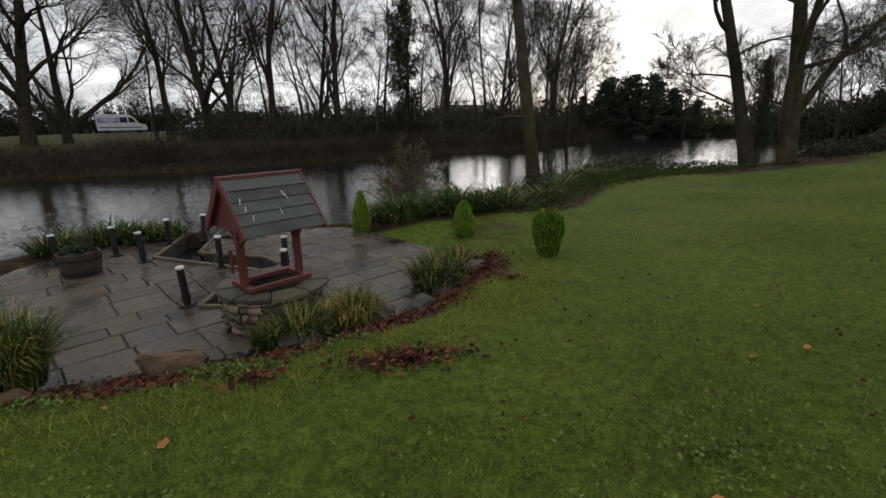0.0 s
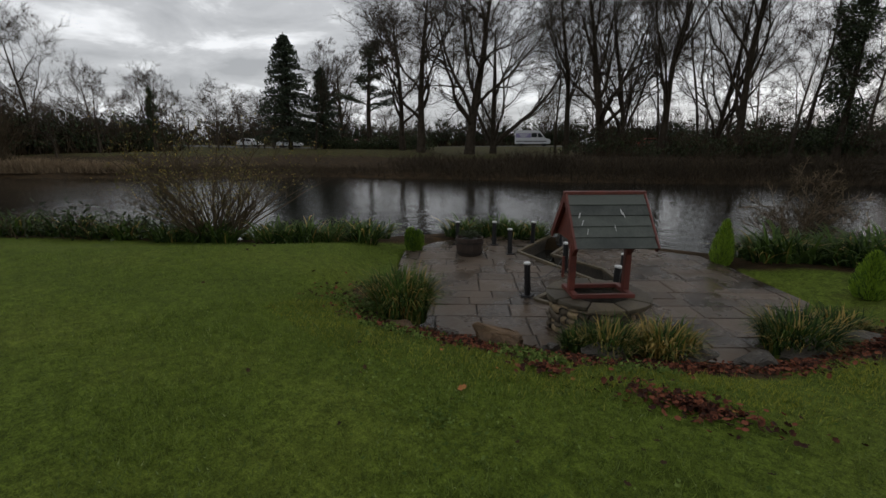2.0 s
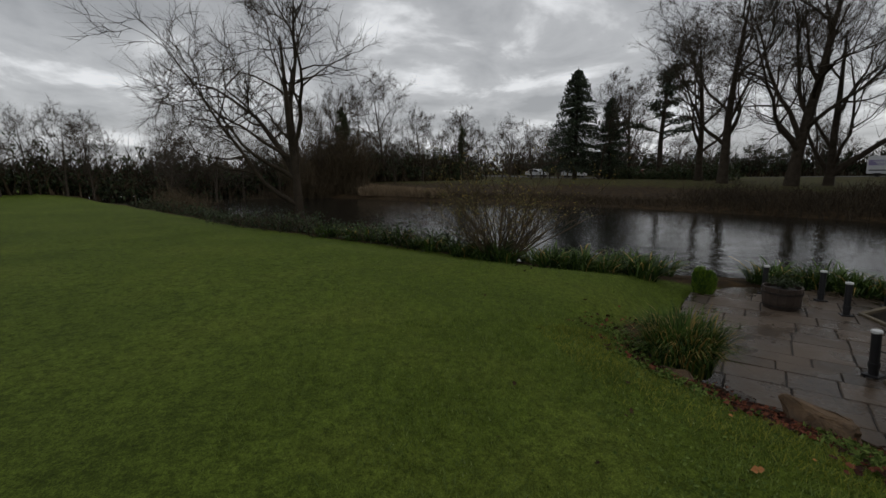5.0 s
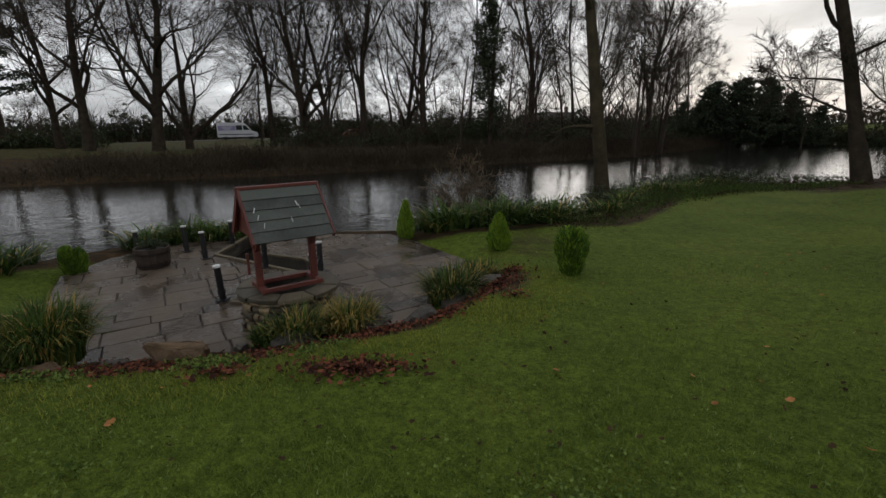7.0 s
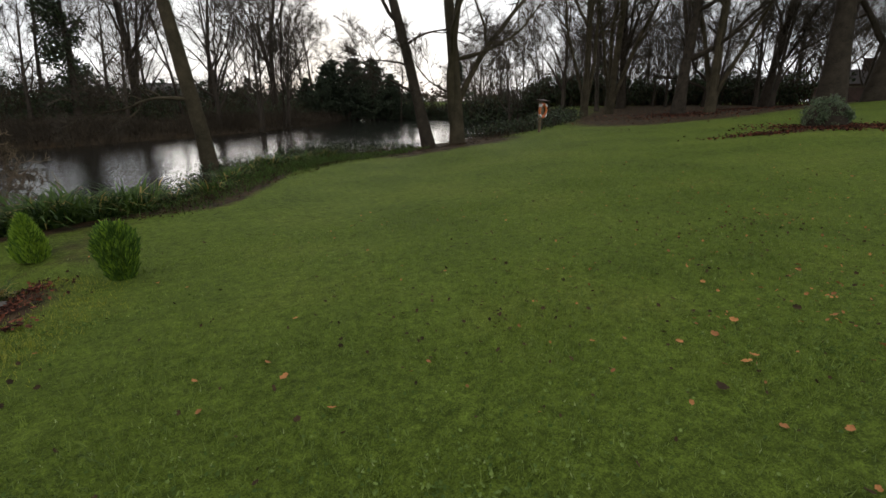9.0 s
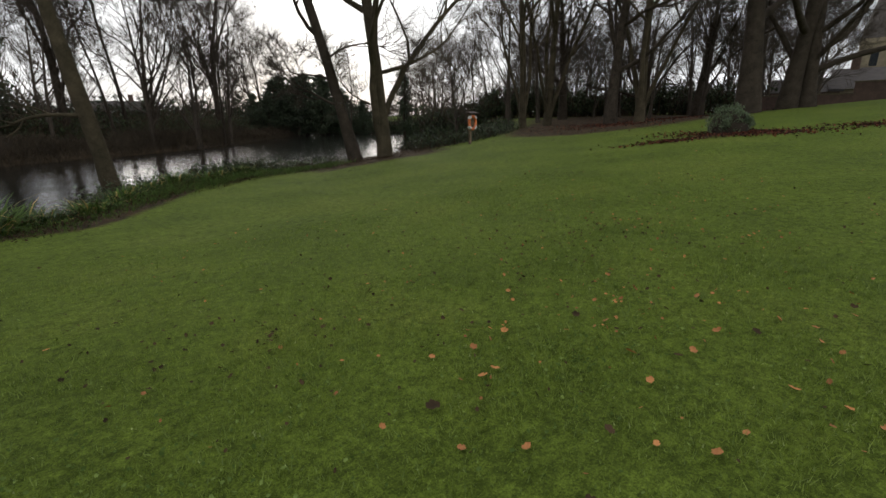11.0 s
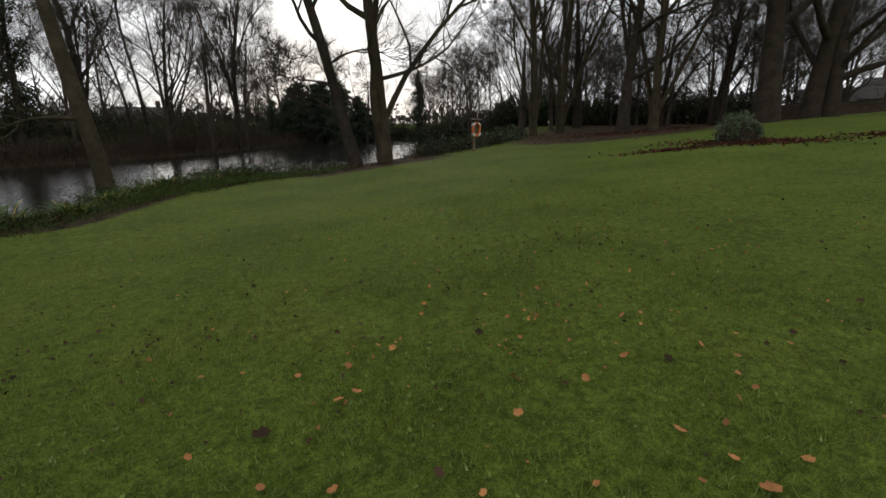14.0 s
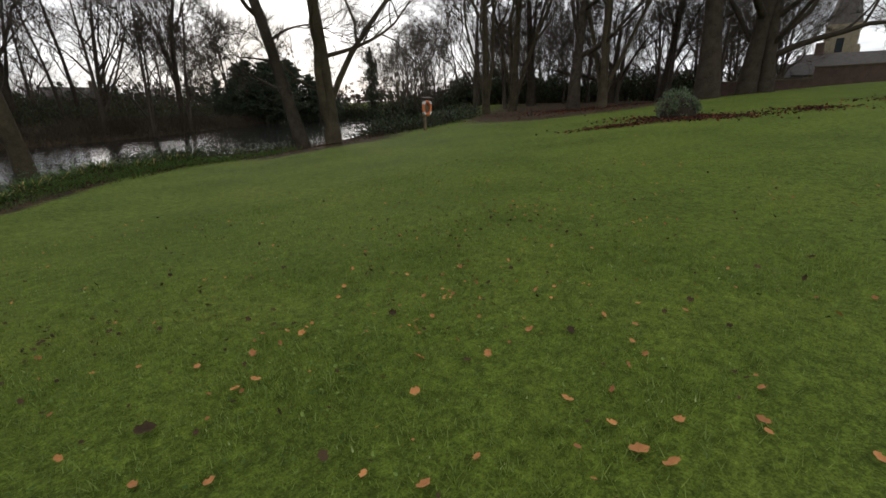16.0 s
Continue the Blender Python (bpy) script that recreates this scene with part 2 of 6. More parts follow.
def make_ground_material():
    m = bpy.data.materials.new("lawn_and_soil")
    m.use_nodes = True
    nt, link = m.node_tree, m.node_tree.links.new
    b = nt.nodes["Principled BSDF"]
    b.inputs["Roughness"].default_value = 0.85
    b.inputs["Specular IOR Level"].default_value = 0.08
    co = nt.nodes.new("ShaderNodeTexCoord")

    def nz(s, d=5.0, r=0.6):
        n = nt.nodes.new("ShaderNodeTexNoise")
        n.inputs["Scale"].default_value, n.inputs["Detail"].default_value, n.inputs["Roughness"].default_value = s, d, r
        link(co.outputs["Object"], n.inputs["Vector"])
        return n

    def ramp(src, stops):
        r = nt.nodes.new("ShaderNodeValToRGB")
        r.color_ramp.elements[0].position, r.color_ramp.elements[0].color = stops[0][0], (*stops[0][1], 1)
        r.color_ramp.elements[1].position, r.color_ramp.elements[1].color = stops[-1][0], (*stops[-1][1], 1)
        for p, c in stops[1:-1]:
            r.color_ramp.elements.new(p).color = (*c, 1)
        link(src, r.inputs[0])
        return r

    def mix(kind, f, a, c):
        n = nt.nodes.new("ShaderNodeMix")
        n.data_type, n.blend_type = "RGBA", kind
        for val, sock in ((f, n.inputs[0]), (a, n.inputs[6]), (c, n.inputs[7])):
            if isinstance(val, (int, float)):
                sock.default_value = val
            else:
                link(val, sock)
        return n.outputs[2]

    grass = ramp(nz(0.45, 4).outputs["Fac"], [(0.3, (0.086, 0.122, 0.020)), (0.5, (0.108, 0.152, 0.024)), (0.72, (0.138, 0.174, 0.032))])
    tuft = ramp(nz(9.0, 6, 0.7).outputs["Fac"], [(0.33, (0.54, 0.55, 0.50)), (0.62, (1.16, 1.15, 1.10))])
    fine = ramp(nz(85.0, 4, 0.7).outputs["Fac"], [(0.34, (0.35, 0.35, 0.32)), (0.64, (1.5, 1.5, 1.35))])
    g = mix("MULTIPLY", 0.9, grass.outputs[0], tuft.outputs[0])
    clump_ = ramp(nz(26.0, 5, 0.7).outputs["Fac"], [(0.36, (0.5, 0.52, 0.46)), (0.6, (1.22, 1.2, 1.15))])
    g = mix("MULTIPLY", 0.8, g, clump_.outputs[0])
    g = mix("MULTIPLY", 0.8, g, fine.outputs[0])
    soil = ramp(nz(3.0, 6).outputs["Fac"], [(0.3, (0.018, 0.014, 0.009)), (0.5, (0.048, 0.032, 0.018)), (0.7, (0.088, 0.054, 0.028))])
    s = mix("MULTIPLY", 0.7, soil.outputs[0], fine.outputs[0])
    attr = nt.nodes.new("ShaderNodeAttribute")
    attr.attribute_name = "soil"
    edge = nt.nodes.new("ShaderNodeMath")
    edge.operation = "MULTIPLY_ADD"
    edge.inputs[1].default_value, edge.inputs[2].default_value = 0.7, -0.35
    link(nz(2.2, 6, 0.7).outputs["Fac"], edge.inputs[0])
    ad = nt.nodes.new("ShaderNodeMath")
    link(attr.outputs["Fac"], ad.inputs[0])
    link(edge.outputs[0], ad.inputs[1])
    sm = nt.nodes.new("ShaderNodeMapRange")
    sm.inputs[1].default_value, sm.inputs[2].default_value = 0.35, 0.65
    link(ad.outputs[0], sm.inputs[0])
    link(mix("MIX", sm.outputs[0], g, s), b.inputs["Base Color"])
    bp = nt.nodes.new("ShaderNodeBump")
    bp.inputs["Strength"].default_value, bp.inputs["Distance"].default_value = 0.7, 0.03
    link(nz(45.0, 6, 0.75).outputs["Fac"], bp.inputs["Height"])
    link(bp.outputs[0], b.inputs["Normal"])
    return m


def make_water_material():
    m = bpy.data.materials.new("pond_water")
    m.use_nodes = True
    nt, link = m.node_tree, m.node_tree.links.new
    b = nt.nodes["Principled BSDF"]
    b.inputs["Base Color"].default_value = (0.012, 0.012, 0.010, 1)
    b.inputs["Roughness"].default_value = 0.085
    b.inputs["IOR"].default_value = 1.33
    co = nt.nodes.new("ShaderNodeTexCoord")
    h = None
    for s, w, st in ((1.3, 1.0, 0.5), (6.0, 0.45, 0.5), (0.25, 1.0, 0.5)):
        n = nt.nodes.new("ShaderNodeTexNoise")
        n.inputs["Scale"].default_value, n.inputs["Detail"].default_value, n.inputs["Distortion"].default_value = s, 3.0, st
        link(co.outputs["Object"], n.inputs["Vector"])
        mul = nt.nodes.new("ShaderNodeMath")
        mul.operation = "MULTIPLY_ADD"
        mul.inputs[1].default_value = w
        link(n.outputs["Fac"], mul.inputs[0])
        if h:
            link(h, mul.inputs[2])
        h = mul.outputs[0]
    bp = nt.nodes.new("ShaderNodeBump")
    bp.inputs["Strength"].default_value, bp.inputs["Distance"].default_value = 0.4, 0.05
    link(h, bp.inputs["Height"])
    link(bp.outputs[0], b.inputs["Normal"])
    return m


M_GROUND, M_WATER = make_ground_material(), make_water_material()

# ---- mesh helpers ----


def mesh_from(name, verts, faces, mat, smooth=False):
    me = bpy.data.meshes.new(name)
    me.from_pydata([tuple(v) for v in verts], [], faces)
    me.materials.append(mat)
    if smooth:
        me.polygons.foreach_set("use_smooth", [True] * len(me.polygons))
    me.update()
    return me


def part(name, bm, mat, parent=None, label="", smooth=False):
    """Links a bmesh, or a ready mesh, as one mesh object under a thing or a part."""
    if isinstance(bm, bmesh.types.BMesh):
        me = bpy.data.meshes.new(name)
        bm.to_mesh(me)
        bm.free()
        me.materials.append(mat)
        if smooth:
            me.polygons.foreach_set("use_smooth", [True] * len(me.polygons))
    else:
        me = bm
    ob = new(name, me)
    if parent:
        ob.parent = parent
    if label:
        tagged(ob, label)
    return ob


def box(bm, size, m=Matrix(), bevel=0.0):
    r = bmesh.ops.create_cube(bm, size=1.0, matrix=m @ Matrix.Diagonal((*size, 1)))
    if bevel:
        edges = list({e for v in r["verts"] for e in v.link_edges})
        bmesh.ops.bevel(bm, geom=edges, offset=bevel, segments=2, affect="EDGES", profile=0.6)
    return bm


def boxmesh(size, m=Matrix(), bevel=0.0):
    return box(bmesh.new(), size, m, bevel)


def lathe(profile, segs=24, cap=True):
    """Turns a (radius, height) profile round z."""
    bm = bmesh.new()
    rings = [[bm.verts.new((r * math.cos(2 * math.pi * i / segs), r * math.sin(2 * math.pi * i / segs), z)) for i in range(segs)] for r, z in profile]
    for a, b in zip(rings, rings[1:]):
        for i in range(segs):
            bm.faces.new((a[i], a[(i + 1) % segs], b[(i + 1) % segs], b[i]))
    if cap:
        bm.faces.new(rings[0][::-1])
        bm.faces.new(rings[-1])
    return bm


def tube(verts, faces, pts, radii, sides):
    """Adds a tapered tube along pts."""
    base = len(verts)
    n = len(pts)
    for i in range(n):
        d = (pts[min(i + 1, n - 1)] - pts[max(i - 1, 0)]).normalized()
        u = d.orthogonal().normalized() if i == 0 else (u - d * u.dot(d)).normalized()
        w = d.cross(u)
        for k in range(sides):
            a = 2 * math.pi * k / sides
            verts.append(pts[i] + (u * math.cos(a) + w * math.sin(a)) * radii[i])
    for i in range(n - 1):
        for k in range(sides):
            a, b = base + i * sides + k, base + i * sides + (k + 1) % sides
            faces.append((a, b, b + sides, a + sides))


def empty(name, m):
    ob = new(name)
    ob.empty_display_size = 0.1
    ob.matrix_world = m
    return ob


# ---- lie of the land ----
WATER_Z, PATIO_Z = -0.70, -0.56
NEAR_SHORE = [(-60, -30), (-40, -17), (-30, -10), (-22.5, -4.9), (-17.8, -1.9), (-15.9, -0.1), (-14.0, 1.4), (-12.3, 2.9), (-11.0, 4.3), (-9.9, 5.9), (-9.0, 7.7), (-8.2, 9.2), (-6, 10.0), (-3.6, 10.9), (-1.2, 11.7), (1.2, 12.8), (2.5, 15.2), (3.7, 17.9), (6.2, 19.5), (10, 20.6), (13, 20.4), (16.5, 21.3), (22, 25), (30, 33), (42, 50), (47, 75)]
FAR_SHORE = [(31, 78), (22, 62), (15, 51), (9, 42), (3.2, 37), (-1, 34.3), (-8.1, 28.5), (-13.5, 24.4), (-19, 21.5), (-26.6, 16.8), (-31.5, 10.5), (-38, 4.0), (-46, -4), (-66, -20)]
PATIO = [(-3.8, 3.88), (-2.5, 4.35), (-1.0, 5.4), (-0.68, 6.3), (-0.6, 8.45), (-1.9, 9.75), (-2.6, 10.35), (-5.0, 10.0), (-6.6, 9.3), (-7.35, 7.6), (-7.2, 6.5), (-6.4, 5.6), (-5.3, 4.72), (-4.4, 4.1)]


def seg_dist(px, py, line):
    """Distance of points to a polyline."""
    best = np.full(px.shape, 1e9)
    for (ax, ay), (bx, by) in zip(line, line[1:]):
        dx, dy = bx - ax, by - ay
        t = np.clip(((px - ax) * dx + (py - ay) * dy) / (dx * dx + dy * dy), 0, 1)
        best = np.minimum(best, np.hypot(px - ax - t * dx, py - ay - t * dy))
    return best


def inside(px, py, poly):
    res = np.zeros(px.shape, bool)
    for (ax, ay), (bx, by) in zip(poly, poly[1:] + poly[:1]):
        if ay != by:
            res ^= ((ay > py) != (by > py)) & (px < (bx - ax) * (py - ay) / (by - ay) + ax)
    return res


def smooth01(a, b, v):
    t = np.clip((v - a) / (b - a), 0, 1)
    return t * t * (3 - 2 * t)


def softplus(v, k=0.8):
    return np.logaddexp(0, v / k) * k


def land(px, py):
    """Height of the ground, and how far it is bare soil (0 lawn to 1)."""
    px, py = np.asarray(px, float), np.asarray(py, float)
    s = 1.0 - 0.65 * smooth01(2, 13, px)
    # falls towards the paving, levels out before the water, rises to the grove and the garden wall
    cap = 5.5 + 2.2 * smooth01(3, 6.5, px) + 11 * smooth01(6.5, 12, px)
    fall = softplus(py - 2.6)
    fall = fall - softplus(fall - cap, 0.7)
    lawn = 0.06 - 0.085 * s * fall + 0.075 * 26 * np.tanh(softplus(px - 8, 2.0) / 26)
    lawn = lawn + 0.027 * np.minimum(softplus(px - 18, 2.0), 30) * smooth01(22, 8, py)
    lawn = lawn - 0.22 * smooth01(3.6, 1.6, seg_dist(px, py, NEAR_SHORE)) * smooth01(-6, -9, px)
    lawn = lawn + 0.018 * np.sin(px * 0.9 + 1) * np.sin(py * 0.7) + 0.008 * np.sin(px * 2.3) * np.sin(py * 2.9 + 2)
    lawn = lawn + 0.16 * np.exp(-((px - 3.0) ** 2 + (py - 17.3) ** 2) / 1.2)
    dn, df = seg_dist(px, py, NEAR_SHORE), seg_dist(px, py, FAR_SHORE)
    pond = inside(px, py, NEAR_SHORE + FAR_SHORE)
    near = WATER_Z + (np.maximum(lawn, WATER_Z + 0.12) - WATER_Z) * smooth01(-0.1, 1.5, dn)
    far = WATER_Z + 0.28 * smooth01(0, 1.2, df) + (0.75 + 0.2 * np.sin(px * 0.11)) * smooth01(1.2, 15, df)
    is_far = df < dn
    z = np.where(is_far, far, near)
    z = np.where(pond, WATER_Z - np.minimum(0.6, 0.4 * np.minimum(dn, df)), z)
    soil = np.where(is_far, 1 - 0.42 * smooth01(7, 11, df) * smooth01(-12, -24, px), 1 - smooth01(1.2 + 0.5 * smooth01(1, 3, px), 2.1 + 0.6 * smooth01(1, 3, px), dn))
    soil = np.where(pond, 1.0, soil)
    # litter under the trees by the water and on the rise beyond the lawn
    grove = np.exp(-(((px - 12.2) / 3.8) ** 2 + ((py - 17.7) / 1.5) ** 2)) + np.exp(-(((px - 31) / 7.5) ** 2 + ((py - 19.5) / 5.2) ** 2)) * 1.5 + np.exp(-(((px - 42) / 10) ** 2 + ((py - 24) / 10) ** 2)) * 1.6 + np.exp(-(((px - 21) / 2.6) ** 2 + ((py - 8.3) / 1.2) ** 2)) * 0.6 + np.exp(-(((px - 0.5) / 1.3) ** 2 + ((py - 9.2) / 2.2) ** 2)) * 0.5 + np.exp(-(((px - 25.5) / 4.5) ** 2 + ((py - 17.2) / 3.2) ** 2)) * 1.1
    soil = np.clip(soil + grove + 0.9 * np.exp(-(((px - 0.1) / 0.55) ** 2 + ((py - 6.5) / 0.75) ** 2)), 0, 1)
    dp = np.where(inside(px, py, PATIO), 0.0, seg_dist(px, py, PATIO + PATIO[:1]))
    front = smooth01(5.6, 4.4, py + 0.5 * px) * smooth01(-5.7, -4.9, px)
    din = np.where(inside(px, py, PATIO), seg_dist(px, py, PATIO + PATIO[:1]), 0.0)
    k = smooth01(0.05, 1.1 + 0.5 * front, dp)
    z = (PATIO_Z - 0.09 + (0.085 + 0.15 * front) * smooth01(0.0, 0.12, dp) - 0.42 * smooth01(0.0, 0.25, din)) * (1 - k) + z * k
    soil = np.maximum(soil, (1 - smooth01(0.4, 1.15, dp)) * (0.0 + 1.0 * front))
    return z, np.clip(soil, 0, 1)


def ground_z(x, y):
    return float(land(np.array([x]), np.array([y]))[0][0])


def axis(lo, hi, step, far):
    core = list(np.arange(lo, hi, step))
    out, d, v = [], step, hi
    while v < far:
        out.append(v)
        d *= 1.16
        v += d
    left, d, v = [], step, lo - step
    while v > -far:
        left.append(v)
        d *= 1.16
        v -= d
    return np.array(left[::-1] + core + out)


def build_ground():
    xs, ys = axis(-12, 18, 0.2, 900), axis(-4, 24, 0.2, 900)
    gx, gy = np.meshgrid(xs, ys)
    z, soil = land(gx.ravel(), gy.ravel())
    nx, ny = len(xs), len(ys)
    idx = np.arange(nx * ny).reshape(ny, nx)
    faces = np.stack([idx[:-1, :-1], idx[:-1, 1:], idx[1:, 1:], idx[1:, :-1]], -1).reshape(-1, 4)
    me = mesh_from("ground", np.stack([gx.ravel(), gy.ravel(), z], -1).tolist(), faces.tolist(), M_GROUND, True)
    me.attributes.new("soil", "FLOAT", "POINT").data.foreach_set("value", soil)
    return tagged(new("ground", me), "mown wet lawn with bare muddy banks round a pond", "ground", kind="structure")


build_ground()
bm = bmesh.new()
bm.faces.new([bm.verts.new((x, y, WATER_Z)) for x, y in NEAR_SHORE + FAR_SHORE])
bmesh.ops.triangulate(bm, faces=bm.faces[:])
tagged(part("water", bm, M_WATER), "dark still pond water with faint ripples", "water", kind="structure")

# road on the far side
ROAD_O, ROAD_D = Vector((-44.2, 61.3, 0)), Vector((0.81, 0.586, 0)).normalized()
ROAD_N = Vector((-ROAD_D.y, ROAD_D.x, 0))


def build_road():
    bm = bmesh.new()
    rows = []
    for s in range(-120, 121, 8):
        p = ROAD_O + ROAD_D * s
        rows.append([bm.verts.new((*(p + ROAD_N * o).xy, ground_z(*(p + ROAD_N * o).xy) + 0.03)) for o in (-2.0, 0.5, 3.0, 5.0)])
    for a, b in zip(rows, rows[1:]):
        for i in range(3):
            bm.faces.new((a[i], b[i], b[i + 1], a[i + 1]))
    tagged(part("road", bm, M_ASPHALT), "grey asphalt road along the far bank", "road", kind="structure")


build_road()

# ---- trees ----


def ribbon(verts, faces, p, q, w, rng):
    """A thin tapered twig from p to q."""
    d = (q - p)
    side = d.cross(Vector((rng.uniform(-1, 1), rng.uniform(-1, 1), rng.uniform(-1, 1)))).normalized() * w
    b = len(verts)
    verts.extend((p - side, p + side, q))
    faces.append((b, b + 1, b + 2))


def grow_tree(seed, height, radius, clear=0.25, limbs=10, spread=38, lift=0.35, stems=1, kids=(8, 6, 13), lean=(0, 0), twig=0.012, wander=0.10, reach=0.42):
    """Trunk and limbs as one mesh, twigs as another."""
    rng = random.Random(seed)
    wood_v, wood_f, twig_v, twig_f = [], [], [], []

    def path(p, d, length, n, up, wob):
        pts = [p.copy()]
        for i in range(n):
            d = (d + Vector((rng.gauss(0, wob), rng.gauss(0, wob), rng.gauss(0, wob) + up))).normalized()
            p = p + d * (length / n)
            pts.append(p.copy())
        return pts, d

    def at(pts, t):
        f = t * (len(pts) - 1)
        i = min(int(f), len(pts) - 2)
        return pts[i].lerp(pts[i + 1], f - i), (pts[i + 1] - pts[i]).normalized()

    def off(d, angle):
        a = d.orthogonal().normalized()
        a.rotate(Matrix.Rotation(rng.uniform(0, 2 * math.pi), 3, d))
        return (d * math.cos(angle) + a * math.sin(angle)).normalized()

    def branch(p, d, length, r, level):
        n = (7, 4, 2)[level - 1]
        pts, d2 = path(p, d, length, n, lift * (0.28, 0.2, 0.14)[level - 1], wander * (1.0, 1.4, 1.8)[level - 1])
        tube(wood_v, wood_f, pts, [max(r * (1 - 0.85 * i / n), 0.008) for i in range(n + 1)], (6, 4, 3)[level - 1])
        count = kids[level - 1] if level < 4 else 0
        for k in range(count):
            t = rng.uniform(0.22, 1.0) if k else 1.0
            q, qd = at(pts, min(t, 0.999))
            if level < 3:
                branch(q, off(qd, radians(rng.uniform(25, 55))), length * rng.uniform(0.4, 0.62) * (1.15 - 0.45 * t), r * (1 - 0.8 * t) * 0.62, level + 1)
            else:
                e = off(qd, radians(rng.uniform(15, 60)))
                e.z += 0.18
                ribbon(twig_v, twig_f, q, q + e.normalized() * length * rng.uniform(0.6, 1.35), twig, rng)

    for s in range(stems):
        a = rng.uniform(0, 2 * math.pi)
        tilt = rng.uniform(0.05, 0.16) if stems > 1 else rng.uniform(0, 0.04)
        d = Vector((math.cos(a) * tilt + lean[0], math.sin(a) * tilt + lean[1], 1)).normalized()
        p0 = Vector((math.cos(a), math.sin(a), 0)) * (radius * 0.9 if stems > 1 else 0) + Vector((0, 0, -0.25))
        h = height * rng.uniform(0.85, 1.0)
        pts, _ = path(p0, d, h, 10, 0.05, 0.05)
        rad = [radius * (1.35 if i == 0 else 1.0) * rng.uniform(0.9, 1.1) * (1 - 0.9 * (i / 10) ** 1.1) for i in range(11)]
        tube(wood_v, wood_f, pts, rad, 12)
        for k in range(limbs):
            t = clear + (1 - clear) * (k + rng.random() * 0.8) / limbs
            q, qd = at(pts, min(t, 0.99))
            branch(q, off(qd, radians(spread * rng.uniform(0.7, 1.35))), height * reach * (1.15 - 0.75 * t) * rng.uniform(0.75, 1.15), radius * (1 - 0.85 * t) * rng.uniform(0.42, 0.65), 1)
    return wood_v, wood_f, twig_v, twig_f


def grow_broad(seed, height, radius, fork=0.2, limbs=6, spread=34, kids=(10, 8, 15), twig=0.009, wander=0.12, lean=(0, 0), marked=(), lift=0.22, stem_top=0.8):
    """Trunk that soon divides into heavy winding limbs; marked limbs are (height, direction, length, radius)."""
    rng = random.Random(seed)
    wood_v, wood_f, twig_v, twig_f = [], [], [], []

    def at(pts, t):
        f = t * (len(pts) - 1)
        i = min(int(f), len(pts) - 2)
        return pts[i].lerp(pts[i + 1], f - i), (pts[i + 1] - pts[i]).normalized()

    def off(d, angle):
        a = d.orthogonal().normalized()
        a.rotate(Matrix.Rotation(rng.uniform(0, 2 * math.pi), 3, d))
        return (d * math.cos(angle) + a * math.sin(angle)).normalized()

    def branch(p, d, length, r, level, up=None):
        n = (9, 5, 3)[level]
        up = lift * (0.3, 0.22, 0.12)[level] if up is None else up
        wob = wander * (1.0, 1.5, 1.8)[level]
        pts = [p.copy()]
        for i in range(n):
            d = (d + Vector((rng.gauss(0, wob), rng.gauss(0, wob), rng.gauss(0, wob) + up))).normalized()
            pts.append(pts[-1] + d * (length / n))
        tube(wood_v, wood_f, pts, [max(r * (1 - 0.88 * (i / n) ** 0.85), 0.007) for i in range(n + 1)], (8, 5, 3)[level])
        for k in range(kids[level]):
            t = 0.18 + 0.82 * (k + rng.random()) / kids[level] if k else 1.0
            q, qd = at(pts, min(t, 0.999))
            if level < 2:
                branch(q, off(qd, radians(rng.uniform(22, 58))), length * rng.uniform(0.34, 0.56) * (1.2 - 0.5 * t), max(r * (1 - 0.8 * t) * 0.6, 0.012), level + 1)
            else:
                e = off(qd, radians(rng.uniform(12, 60)))
                e.z += 0.15
                ribbon(twig_v, twig_f, q, q + e.normalized() * length * rng.uniform(0.5, 1.2), twig, rng)

    d = Vector((lean[0], lean[1], 1)).normalized()
    n = 8
    pts = [Vector((0, 0, -0.3))]
    for i in range(n):
        d = (d + Vector((rng.gauss(0, 0.035), rng.gauss(0, 0.035), 0.01))).normalized()
        pts.append(pts[-1] + d * (height * stem_top + 0.3) / n)
    flare = [1.5, 1.05] + [1.0 - 0.82 * ((i - 1) / (n - 1)) ** 1.2 for i in range(2, n + 1)]
    tube(wood_v, wood_f, pts, [radius * f * rng.uniform(0.94, 1.06) for f in flare], 12)
    for k in range(limbs):
        t = min(0.98, (fork + (0.95 - fork) * (k / max(1, limbs - 1)) ** 1.25))
        q, qd = at(pts, t)
        reach = height * (1.0 - 0.72 * t) * rng.uniform(0.55, 0.78)
        branch(q, off(qd, radians(spread * rng.uniform(0.6, 1.4))), reach, radius * (1 - 0.72 * t) * rng.uniform(0.5, 0.72), 0)
    for h, way, length, r in marked:
        q, qd = at(pts, min(0.98, h / (height * stem_top)))
        branch(q, Vector(way).normalized(), length, r, 0, 0.02)
    return wood_v, wood_f, twig_v, twig_f


def leaf_cloud(verts, faces, rng, centre, size, count, leaf, droop=0.0):
    """Loose leaf blades through an ellipsoid."""
    for _ in range(count):
        v = Vector((rng.gauss(0, 1), rng.gauss(0, 1), rng.gauss(0, 1))).normalized() * rng.random() ** 0.4
        p = centre + Vector((v.x * size[0], v.y * size[1], v.z * size[2]))
        a = Vector((rng.uniform(-1, 1), rng.uniform(-1, 1), rng.uniform(-1, 1) - droop)).normalized() * leaf * rng.uniform(0.6, 1.3)
        b = a.orthogonal().normalized() * leaf * 0.45
        b.rotate(Matrix.Rotation(rng.uniform(0, 6.28), 3, a.normalized()))
        i = len(verts)
        verts.extend((p - a, p + b, p + a, p - b))
        faces.append((i, i + 1, i + 2, i + 3))


